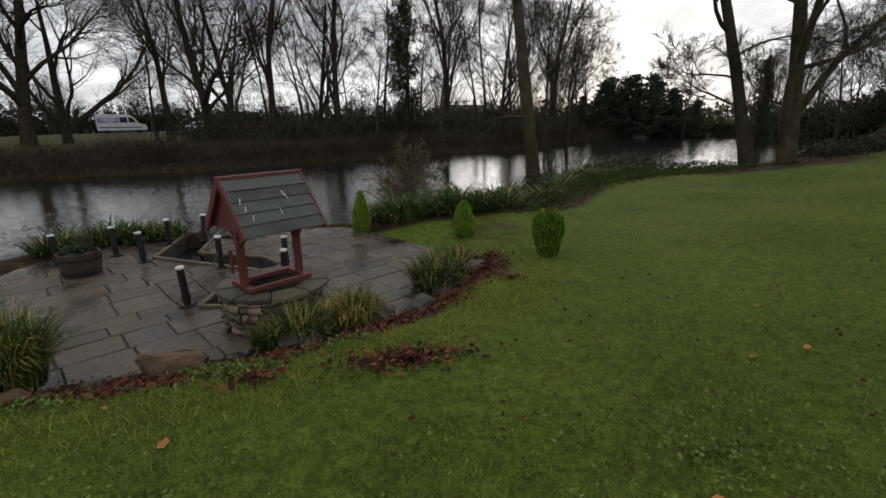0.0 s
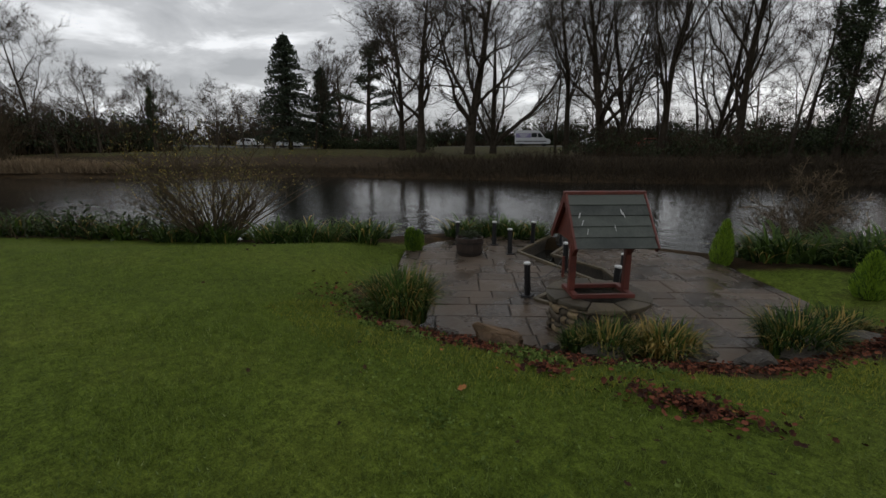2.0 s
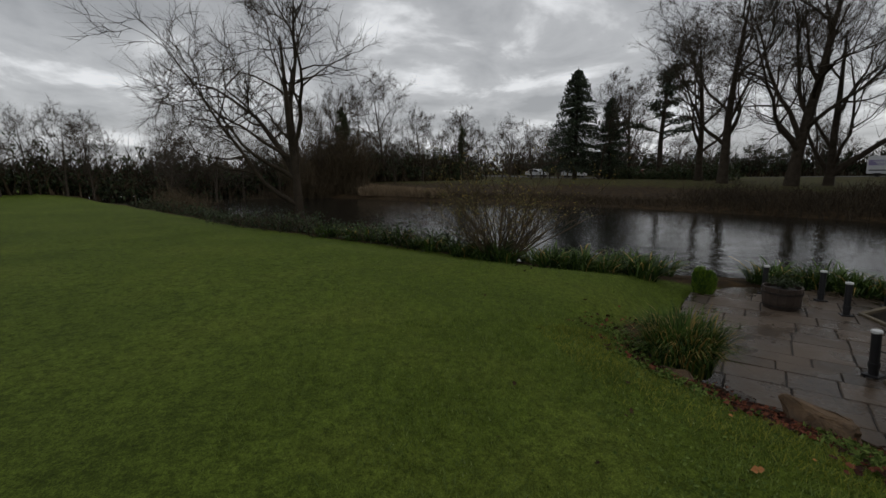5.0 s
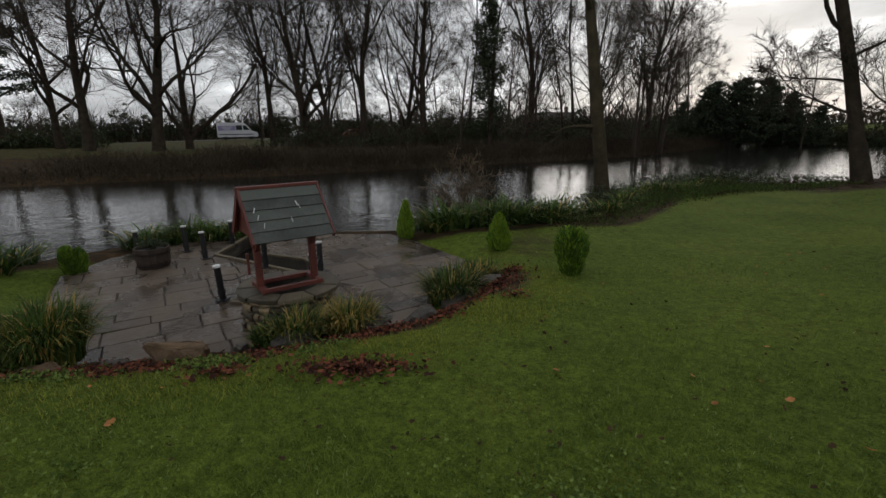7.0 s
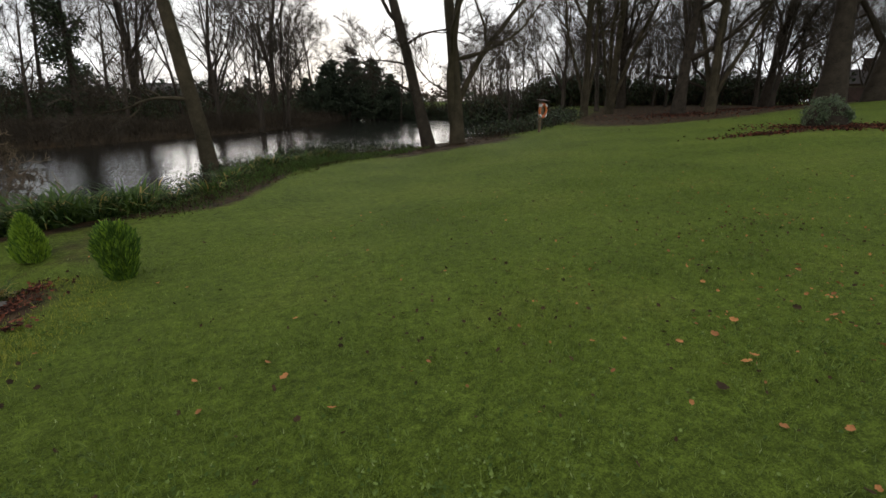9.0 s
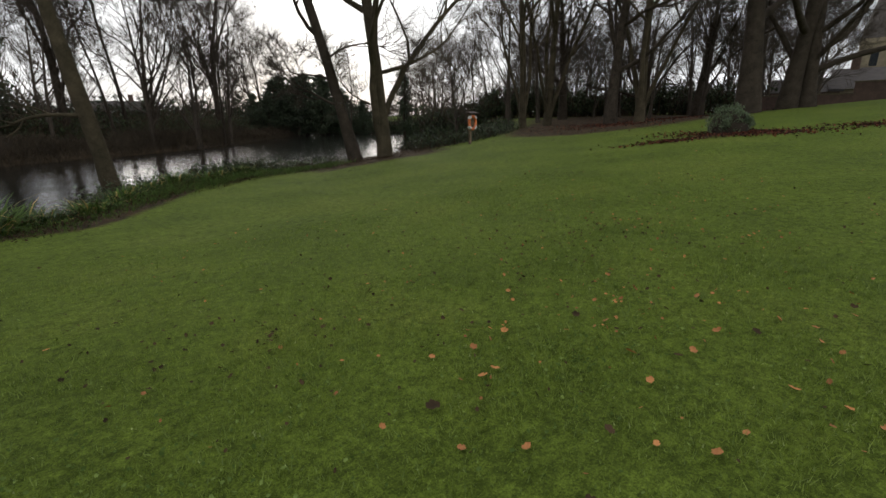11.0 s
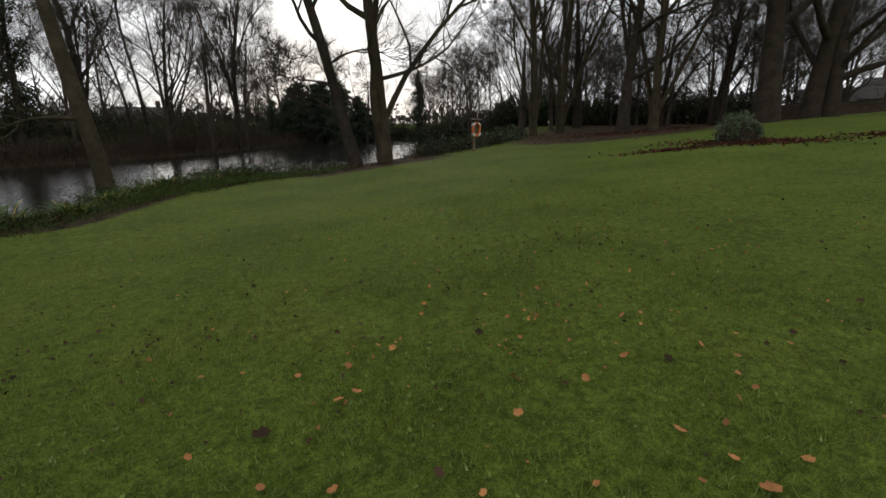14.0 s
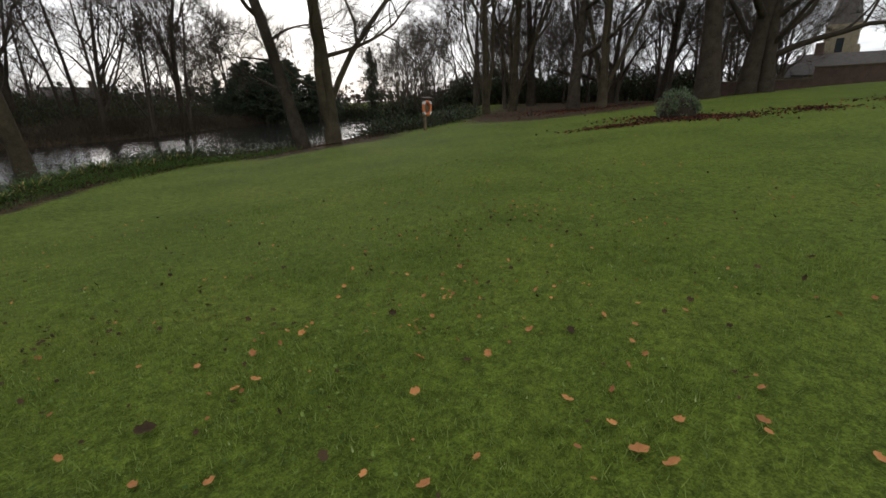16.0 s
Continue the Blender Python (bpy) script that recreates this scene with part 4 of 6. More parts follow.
plant(willow_bush(101, 2.6, 1.05, 70, "bushy thin-stemmed willow with a few yellow leaves at the water", 3), [(-9.9, 3.7, 0, 1.0)])
plant(tree_thing("leafless_bush", "pale leafless twiggy bush at the water's edge", "bush", grow_tree(105, 2.5, 0.04, 0.06, 8, 52, 0.25, stems=4, kids=(5, 4, 7), twig=0.006, wander=0.2, reach=0.5), M_WOOD, M_TWIG_WARM), [(-1.3, 13.0, 0, 1.0)])

# ---- patio ----
PATIO_TURN = 43.0


def clip(poly, p, n):
    """The part of a convex polygon on the side of p that n points away from."""
    out = []
    for a, b in zip(poly, poly[1:] + poly[:1]):
        da, db = (a - p).dot(n), (b - p).dot(n)
        if da <= 0:
            out.append(a)
        if (da < 0 < db) or (db < 0 < da):
            out.append(a.lerp(b, da / (da - db)))
    return out if len(out) > 2 else []


def area(poly):
    return 0.5 * abs(sum(a.x * b.y - b.x * a.y for a, b in zip(poly, poly[1:] + poly[:1])))


# zigzag rill from the pond to the well: three straight runs
RILL = [((-5.8, 9.95), (-5.4, 8.05), (-4.75, 8.3), (-5.15, 10.0)), ((-5.4, 8.05), (-3.3, 7.25), (-3.1, 7.6), (-3.5, 8.0), (-4.7, 8.3)), ((-3.5, 5.8), (-3.1, 5.8), (-2.95, 6.1), (-3.05, 7.5), (-3.55, 7.1))]
RILL_OPEN = {(0, 1), (0, 3), (1, 4), (1, 1), (2, 3)}


def subtract(polys, hole):
    pts = [Vector(p) for p in hole]
    c = sum(pts, Vector((0, 0))) / len(pts)
    res = []
    for poly in polys:
        rest = poly
        for a, b in zip(pts, pts[1:] + pts[:1]):
            n = Vector((b.y - a.y, a.x - b.x))
            rest = clip(rest, a, n if n.dot(a - c) > 0 else -n) if rest else rest
        if not rest or area(rest) < 0.003:
            res.append(poly)
            continue
        rest = poly
        for a, b in zip(pts, pts[1:] + pts[:1]):
            n = Vector((b.y - a.y, a.x - b.x))
            if n.dot(a - c) < 0:
                n = -n
            outer = clip(rest, a, -n)
            if outer and area(outer) > 0.004:
                res.append(outer)
            rest = clip(rest, a, n)
            if not rest:
                break
    return res


def slab_mesh(poly, thick, rng, gap=0.004):
    """A slab with worn, slightly wavy edges and a chamfer."""
    c = sum(poly, Vector((0, 0))) / len(poly)
    bm = bmesh.new()
    ring = []
    for a, b in zip(poly, poly[1:] + poly[:1]):
        k = max(1, int((b - a).length / 0.2))
        for i in range(k):
            p = a.lerp(b, i / k)
            q = p + (c - p).normalized() * (gap + rng.uniform(0, 0.007))
            ring.append(q - c)
    tilt = (rng.gauss(0, 0.006), rng.gauss(0, 0.006))
    lo = [bm.verts.new((p.x, p.y, -thick)) for p in ring]
    up = [bm.verts.new((p.x, p.y, -0.012 + tilt[0] * p.x + tilt[1] * p.y)) for p in ring]
    top = [bm.verts.new((p.x * 0.97, p.y * 0.97, tilt[0] * p.x + tilt[1] * p.y)) for p in ring]
    n = len(ring)
    for i in range(n):
        j = (i + 1) % n
        bm.faces.new((lo[i], lo[j], up[j], up[i]))
        bm.faces.new((up[i], up[j], top[j], top[i]))
    bm.faces.new(top)
    me = bpy.data.meshes.new("slab")
    bm.to_mesh(me)
    bm.free()
    me.materials.append(M_STONE)
    return me, c


def build_patio():
    rng = random.Random(5)
    bm = bmesh.new()
    polys = [[Vector(p) for p in PATIO]]
    vs = [bm.verts.new((x, y, PATIO_Z - 0.035)) for x, y in PATIO]
    bm.faces.new(vs)
    bed = part("pavement", bm, M_JOINT)
    bmj = bmesh.new()
    bmj.from_mesh(bed.data)
    bmesh.ops.triangulate(bmj, faces=bmj.faces[:])
    # the bed is cut open along the rill
    bmj.clear()
    pieces = []
    turn = Matrix.Rotation(radians(PATIO_TURN), 2)
    inv = turn.inverted()
    loc = [inv @ p for p in polys[0]]
    x0, x1, y0, y1 = min(p.x for p in loc), max(p.x for p in loc), min(p.y for p in loc), max(p.y for p in loc)
    y = y0
    while y < y1:
        h = rng.choice((0.3, 0.45, 0.45, 0.6))
        x = x0 - rng.uniform(0, 0.6)
        while x < x1:
            w = rng.choice((0.45, 0.6, 0.6, 0.75, 0.9))
            quad = [Vector((x, y)), Vector((x + w, y)), Vector((x + w, y + h)), Vector((x, y + h))]
            ctr = turn @ Vector((x + w / 2, y + h / 2))
            whole = [turn @ p for p in quad]
            for a, b in zip(polys[0], polys[0][1:] + polys[0][:1]):
                whole = clip(whole, a, Vector((b.y - a.y, a.x - b.x))) if whole else whole
            if whole and area(whole) > 0.012:
                got = [whole]
                for hole in RILL:
                    got = subtract(got, hole)
                pieces += got
            x += w
        y += h
    for poly in pieces:
        q = [bmj.verts.new((p.x, p.y, PATIO_Z - 0.02)) for p in poly]
        bmj.faces.new(q)
    bmj.to_mesh(bed.data)
    bmj.free()
    tagged(bed, "wet riven stone paving with dark joints beside the pond", "pavement", kind="structure")
    for poly in pieces:
        me, c = slab_mesh(poly, 0.045, rng)
        ob = part("slab", me, None, bed)
        ob.location = (c.x, c.y, PATIO_Z + rng.uniform(-0.004, 0.004))


def build_rill():
    """Stone-lined channel with dark water."""
    root = empty("rill", Matrix())
    for hole in RILL:
        bm = bmesh.new()
        pts = [Vector(p) for p in hole]
        c = sum(pts, Vector((0, 0))) / len(pts)
        up = [bm.verts.new((p.x, p.y, PATIO_Z - 0.004)) for p in pts]
        lo = [bm.verts.new((*(p + (c - p) * 0.03), PATIO_Z - 0.34)) for p in pts]
        n = len(pts)
        for i in range(n):
            if (RILL.index(hole), i) not in RILL_OPEN:
                bm.faces.new((up[i], up[(i + 1) % n], lo[(i + 1) % n], lo[i]))
        part("channel_wall", bm, M_ROCK, root)
        for i in range(n):
            if (RILL.index(hole), i) not in RILL_OPEN:
                a, b = pts[i], pts[(i + 1) % n]
                m = pose((a.x + b.x) / 2, (a.y + b.y) / 2, PATIO_Z + 0.012, 0, 0, math.degrees(math.atan2(b.y - a.y, b.x - a.x)))
                part("edging_stone", boxmesh(((b - a).length, 0.07, 0.05), m, 0.008), M_COPING, root)
        bm = bmesh.new()
        bm.faces.new([bm.verts.new((p.x, p.y, PATIO_Z - 0.26)) for p in pts])
        part("channel_water", bm, M_WATER, root, "dark shallow water")
    tagged(root, "zigzag stone-lined rill sunk in the paving", "water channel")


build_rill()

# ---- wishing well ----
WELL = pose(-2.41, 5.46, PATIO_Z, 0, 0, 47)


def build_well():
    root = empty("wishing_well", WELL)
    rng = random.Random(9)
    R, H = 0.57, 0.40
    bm = lathe([(R - 0.04, -0.03), (R - 0.04, H), (R - 0.2, H), (R - 0.2, 0.1)], 32, False)
    core = part("well_wall", bm, M_MORTAR, root)
    z = 0.0
    while z < H - 0.02:
        h = min(rng.uniform(0.06, 0.115), H - z)
        a = rng.uniform(0, 0.3)
        end = a + 2 * math.pi
        while a < end - 0.05:
            w = min(rng.uniform(0.12, 0.36), end - a)
            bm = bmesh.new()
            r = R + rng.uniform(-0.015, 0.03)
            lo, hi = z + rng.uniform(0.002, 0.016), z + h - rng.uniform(0.002, 0.016)
            ts = [a + 0.014 + (w - 0.028) * k / 3 for k in range(4)]
            rows = []
            for u, rr in ((0.0, r - 0.022), (0.22, r - rng.uniform(0, 0.008)), (0.75, r + rng.uniform(-0.01, 0.012)), (1.0, r - 0.024)):
                row = []
                for k, t in enumerate(ts):
                    rnd_ = 0.014 if k in (0, 3) else 0.0
                    pinch = 0.14 * (0.5 - u) if k in (0, 3) else 0.0
                    q = rr - rnd_ + rng.uniform(-0.004, 0.004)
                    row.append(bm.verts.new((math.cos(t) * q, math.sin(t) * q, lo + (hi - lo) * (u + pinch) + rng.uniform(-0.004, 0.004))))
                rows.append(row)
            back = [[bm.verts.new((math.cos(t) * (R - 0.06), math.sin(t) * (R - 0.06), zz)) for t in ts] for zz in (lo, hi)]
            for p, q in zip(rows, rows[1:]):
                for k in range(3):
                    bm.faces.new((p[k], p[k + 1], q[k + 1], q[k]))
            for k in range(3):
                bm.faces.new((back[0][k], back[0][k + 1], rows[0][k + 1], rows[0][k]))
                bm.faces.new((rows[3][k], rows[3][k + 1], back[1][k + 1], back[1][k]))
            part("stone", bm, M_RUBBLE, core, smooth=True)
            a += w
        z += h
    # coping slabs
    for k in range(9):
        a0, a1 = 2 * math.pi * k / 9 + 0.015, 2 * math.pi * (k + 1) / 9 - 0.015
        bm = bmesh.new()
        jit = rng.uniform(-0.015, 0.03)
        for zz in (H + 0.005, H + 0.055 + rng.uniform(-0.006, 0.006)):
            for i in range(4):
                t = a0 + (a1 - a0) * i / 3
                for rr in (R - 0.22 + rng.uniform(0, 0.03), R + 0.035 + jit + rng.uniform(-0.015, 0.012)):
                    bm.verts.new((math.cos(t) * rr, math.sin(t) * rr, zz))
        bmesh.ops.convex_hull(bm, input=bm.verts[:])
        bmesh.ops.bevel(bm, geom=bm.edges[:], offset=0.006, segments=1, affect="EDGES")
        part("coping_stone", bm, M_COPING, root)
    # dark water inside
    part("well_water", lathe([(R - 0.205, 0.16), (0.01, 0.161)], 24, False), M_WATER, root, "dark water")
    # timber: ground frame, two posts with braces, beam, ridge and roof
    top = H + 0.06
    PX, RZ, EZ, HW, HL = 0.335, 1.66, 1.12, 0.45, 0.465
    for y in (-0.2, 0.2):
        part("sill_rail", boxmesh((2 * PX + 0.08, 0.055, 0.05), pose(0, y, top + 0.025), 0.006), M_RED, root)
    for x in (-PX, PX):
        part("sill_foot", boxmesh((0.07, 0.46, 0.05), pose(x, 0, top + 0.024), 0.006), M_RED, root)
        part("post", boxmesh((0.075, 0.075, EZ + 0.12 - top), pose(x, -0.02, (EZ + 0.12 + top) / 2 + 0.02), 0.008), M_RED, root)
        for s in (-1, 1):
            part("brace", boxmesh((0.045, 0.045, 0.3), pose(x, s * 0.12 - 0.02, EZ - 0.05, -s * 40), 0.005), M_RED, root)
        part("cross_beam", boxmesh((0.05, 0.62, 0.06), pose(x, 0, EZ + 0.05), 0.006), M_RED, root)
    # bucket handle beside the post
    part("crank", boxmesh((0.03, 0.035, 0.26), pose(-PX - 0.11, -0.02, 0.80), 0.006), M_RED, root)
    slope = math.degrees(math.atan2(RZ - EZ, HW))
    length = math.hypot(RZ - EZ, HW)
    for s in (-1, 1):
        m = pose(0, s * HW / 2, (RZ + EZ) / 2, -s * slope)
        deck = part("roof_deck", boxmesh((2 * HL - 0.06, length, 0.02), m), M_RED, root)
        # five courses of slate-like boards, each lapped over the one below
        for c in range(5):
            y = s * (length / 2 - (c + 0.5) * length / 5 + 0.01)
            bm = boxmesh((2 * HL - 0.02 - 0.012 * rng.random(), length / 5 + 0.02, 0.016), m @ pose(rng.uniform(-0.004, 0.004), y, 0.026, s * 4.5, 0, rng.uniform(-0.3, 0.3)), 0.003)
            part("slate", bm, M_SLATE, deck)
        for x in (-HL, HL):
            part("barge_board", boxmesh((0.025, length + 0.05, 0.085), m @ pose(x, 0, 0.0), 0.004), M_RED, root)
    for x, y, w in ((-0.36, 0.05, 0.010), (-0.34, -0.05, 0.007), (-0.3, -0.16, 0.006), (0.13, 0.09, 0.010), (0.15, 0.05, 0.007), (0.02, -0.12, 0.005)):
        part("white_streak", boxmesh((w, 0.07, 0.003), pose(0, -HW / 2, (RZ + EZ) / 2, slope) @ pose(x, y, 0.046, 0, 0, x * 60)), M_CAP, root, "white bird droppings")
    part("ridge_cap", boxmesh((2 * HL + 0.04, 0.075, 0.04), pose(0, 0, RZ + 0.025), 0.008), M_RED, root)
    for x in (-HL + 0.06, HL - 0.06):
        bm = bmesh.new()
        tri = [(-HW + 0.05, EZ + 0.02), (HW - 0.05, EZ + 0.02), (0, RZ - 0.05)]
        fr, bk = [bm.verts.new((x - 0.011, y, z)) for y, z in tri], [bm.verts.new((x + 0.011, y, z)) for y, z in tri]
        bm.faces.new(fr), bm.faces.new(bk[::-1])
        for i in range(3):
            bm.faces.new((fr[i], bk[i], bk[(i + 1) % 3], fr[(i + 1) % 3]))
        part("gable_board", bm, M_RED, root)
    tagged(root, "wishing well with stone base, red timber posts and slate-boarded roof", "wishing well")


build_well()


def build_posts():
    spots = [(-3.69, 5.88), (-2.68, 6.6), (-5.43, 7.8), (-6.77, 7.68), (-6.18, 8.23), (-5.6, 8.87), (-5.1, 9.25), (-3.98, 7.46), (-2.9, 7.35)]
    rng = random.Random(2)
    first = empty("bollard", Matrix())
    part("shaft", lathe([(0.046, 0.0), (0.046, 0.5)], 16), M_BLACK, first)
    part("base_plate", boxmesh((0.15, 0.15, 0.022), pose(0, 0, 0.012), 0.004), M_BLACK, first)
    part("collar", lathe([(0.052, 0.10), (0.054, 0.11), (0.054, 0.15), (0.052, 0.16)], 16), M_BLACK, first)
    part("cap", lathe([(0.050, 0.5), (0.053, 0.505), (0.053, 0.522), (0.047, 0.53), (0.0, 0.532)], 16, False), M_CAP, first, "white cap")
    tagged(first, "black metal bollard with a white cap on the paving", "bollard", "bollards round the rill")
    for i, (x, y) in enumerate(spots):
        m = pose(x, y, PATIO_Z, rng.gauss(0, 1.5), rng.gauss(0, 1.5), rng.uniform(0, 90))
        if i == 0:
            first.matrix_world = m
        else:
            copy_thing(first, m)
    # sagging cable from bollard to bollard
    for a, b, sag in ((0, 7, 0.16), (7, 6, 0.12), (1, 8, 0.08)):
        p, q = Vector((*spots[a], PATIO_Z + 0.3)), Vector((*spots[b], PATIO_Z + 0.3))
        pts = [p.lerp(q, t / 10) + Vector((0, 0, -sag * 4 * (t / 10) * (1 - t / 10))) for t in range(11)]
        v, f = [], []
        tube(v, f, pts, [0.008] * 11, 6)
        tagged(part("cable", mesh_from("cable", v, f, M_CABLE, True), None), "thin black cable slung between bollards", "cable", "cables between bollards")


build_posts()


def build_tub():
    root = empty("barrel_planter", pose(-6.02, 7.22, PATIO_Z, 0, 0, 20))
    n, r0, r1, h = 16, 0.24, 0.285, 0.36
    for k in range(n):
        a = 2 * math.pi * k / n
        bm = bmesh.new()
        w = math.pi / n * 0.97
        rows = []
        for z, r in ((0, r0), (0.12, (r0 + r1) / 2 + 0.008), (h, r1)):
            rows.append([bm.verts.new((math.cos(a + t) * rr, math.sin(a + t) * rr, z)) for rr in (r, r - 0.028) for t in ((-w, w) if rr == r else (w, -w))])
        for p, q in zip(rows, rows[1:]):
            for i in range(4):
                bm.faces.new((p[i], p[(i + 1) % 4], q[(i + 1) % 4], q[i]))
        bm.faces.new(rows[0][::-1]), bm.faces.new(rows[2])
        part("stave", bm, M_TUB, root)
    for z, r in ((0.06, 0.255), (0.27, 0.279)):
        part("hoop", lathe([(r, z - 0.018), (r + 0.008, z - 0.018), (r + 0.014, z + 0.018), (r + 0.006, z + 0.018)], 32, False), M_IRON, root)
    part("soil", lathe([(0.25, 0.30), (0.12, 0.325), (0.01, 0.33)], 20, False), M_JOINT, root)
    rng = random.Random(4)
    v, f = [], []
    for k in range(40):
        a, r = rng.uniform(0, 6.28), rng.uniform(0, 0.2)
        leaf_cloud(v, f, rng, Vector((math.cos(a) * r, math.sin(a) * r, 0.38 + 0.1 * rng.random())), (0.09, 0.09, 0.07), 14, 0.028)
    part("bedding_plants", mesh_from("bedding_plants", v, f, M_IVY), None, root, "low straggling green plants")
    tagged(root, "dark half-barrel planter with low plants on the paving", "planter")


build_tub()


def thuja(seed, h, w, pointed, label):
    """Dwarf conifer: upright flat sprays over a dense body."""
    rng = random.Random(seed)
    root = empty("dwarf_conifer", Matrix())

    def girth(t):
        if pointed:
            return math.sin(math.pi * min(1, (0.14 + 0.86 * t) ** 0.62)) ** 0.8
        return (0.62 + 0.38 * min(1, t / 0.55)) * (1 - max(0, (t - 0.72) / 0.3) ** 2) ** 0.5 if t < 1 else 0.3

    # several upright leaders make the outline lobed
    lobes = [(rng.uniform(0, 6.28), rng.uniform(0.75, 1.0), rng.uniform(0.85, 1.12)) for _ in range(6)]
    v, f = [], []
    for k in range(6500):
        t = rng.random()
        a0, reach, tall = lobes[k % 6]
        a = a0 + rng.gauss(0, 0.62)
        z = h * (0.03 + 0.93 * t) * (tall if t > 0.4 else 1.0)
        r = w / 2 * max(0.05, girth(t)) * reach * (1 - 0.3 * rng.random() ** 2) * (1 - 0.18 * min(1, abs(a - a0)))
        p = Vector((math.cos(a) * r, math.sin(a) * r, z))
        d = Vector((math.cos(a) * 0.4 + rng.gauss(0, 0.22), math.sin(a) * 0.4 + rng.gauss(0, 0.22), 1)).normalized() * rng.uniform(0.045, 0.12)
        s = d.cross(Vector((rng.gauss(0, 1), rng.gauss(0, 1), 0.1))).normalized() * 0.008
        i = len(v)
        v.extend((p - s * 0.6, p + s * 0.6, p + d * 0.6 + s, p + d, p + d * 0.6 - s))
        f.append((i, i + 1, i + 2, i + 3, i + 4))
    part("foliage", mesh_from("foliage", v, f, M_THUJA), None, root)
    bm = lathe([(0.05, -0.02)] + [(w * 0.33 * max(0.06, girth(t)), h * (0.04 + 0.86 * t)) for t in (0.05, 0.2, 0.4, 0.6, 0.8, 0.95)], 14)
    part("inner_growth", bm, M_FIR, root, "dark inner growth")
    wv, wf = [], []
    tube(wv, wf, [Vector((0, 0, -0.05)), Vector((0, 0, h * 0.3))], [0.025, 0.02], 6)
    part("stem", mesh_from("stem", wv, wf, M_BARK), None, root)
    return tagged(root, label, "shrub", "dwarf conifers")


for args, x, y in (((1, 0.80, 0.42, True, "bright green pointed dwarf conifer beside the reeds"), -2.15, 10.05), ((2, 0.64, 0.42, True, "small bright green egg-shaped dwarf conifer"), -0.02, 8.85), ((3, 0.66, 0.49, False, "bushy bright green dwarf conifer on the lawn"), 1.15, 7.1), ((4, 0.62, 0.42, False, "clipped bright green dwarf conifer at the paving's corner"), -7.15, 6.75)):
    thuja(*args).matrix_world = on_land(x, y, args[0] * 70, 0.02)


def strap_leaf(verts, faces, rng, p, a, h, out, w):
    """A bent strap leaf."""
    d = Vector((math.cos(a), math.sin(a), 0))
    s = Vector((-d.y, d.x, 0)) * w
    b = len(verts)
    droop = rng.uniform(0.5, 1.5)
    n = 4
    for i in range(n + 1):
        t = i / n
        q = p + d * out * t ** 1.6 + Vector((0, 0, h * (t - droop * 0.45 * t ** 3)))
        ww = s * (1 - t ** 2.2) + s * 0.05
        verts.extend((q - ww, q + ww))
    for i in range(n):
        j = b + 2 * i
        faces.append((j, j + 1, j + 3, j + 2))


def clump(seed, leaves, h, radius, mat, mat2=None, share=0.0, w=0.012, flop=0.9):
    rng = random.Random(seed)
    sets = ([], []), ([], [])
    for k in range(leaves):
        a = rng.uniform(0, 6.28)
        r = radius * rng.random() ** 0.6 * 0.75
        v, f = sets[1 if rng.random() < share else 0]
        strap_leaf(v, f, rng, Vector((math.cos(a) * r, math.sin(a) * r, -0.04)), a + rng.gauss(0, 0.7), h * rng.uniform(0.55, 1.1), radius * flop * rng.uniform(0.2, 1.0), w * rng.uniform(0.7, 1.2))
    return sets


def clump_thing(name, label, category, group, sets, mats):
    root = empty(name, Matrix())
    for nm, (v, f), m in zip(("leaves", "dry_leaves"), sets, mats):
        if v:
            part(nm, mesh_from(nm, v, f, m), None, root)
    return tagged(root, label, category, group)


# irises along the shore
def build_irises():
    rng = random.Random(12)
    kinds = [clump_thing("iris_clump", "clump of drooping green strap leaves at the water's edge", "plant", "iris clumps along the shore", clump(200 + i, 130, 0.78, 0.42, M_IRIS, M_STRAW, 0.06, 0.019, 1.9), (M_IRIS, M_STRAW)) for i in range(4)]
    used = [False] * 4

    def put(x, y, s):
        i = rng.randrange(4)
        m = on_land(x, y, rng.uniform(0, 360), 0.02)
        if not used[i]:
            used[i] = True
            kinds[i].matrix_world = m @ Matrix.Scale(s, 4)
        else:
            ob = copy_thing(kinds[i], m)
            ob.scale = (s, s, s)

    for line, step, sizes in (([(-1.6, 10.6), (-0.2, 11.2), (1.3, 11.9)], 0.32, (1.0, 1.4)), ([(-1.9, 11.2), (0.0, 12.0), (1.6, 12.9)], 0.4, (0.95, 1.35)), ([(1.5, 12.0), (2.6, 13.8), (4.2, 16.4), (7.2, 18.6)], 0.45, (0.55, 0.95)), ([(-8.0, 6.1), (-8.4, 5.1), (-9.1, 4.1), (-10.2, 3.0), (-12.0, 1.5), (-14.2, -0.4)], 0.5, (0.6, 1.1)), ([(-8.5, 7.4), (-9.0, 6.2), (-10.2, 4.6)], 0.55, (0.8, 1.1)), ([(-7.6, 8.2), (-6.9, 9.2), (-5.8, 9.75)], 0.34, (0.7, 1.0))):
        for a, b in zip(line, line[1:]):
            n = max(1, round(math.dist(a, b) / step))
            for k in range(n):
                t = (k + rng.uniform(0.2, 0.8)) / n
                put(a[0] + (b[0] - a[0]) * t + rng.gauss(0, 0.1), a[1] + (b[1] - a[1]) * t + rng.gauss(0, 0.1), rng.uniform(*sizes))


build_irises()

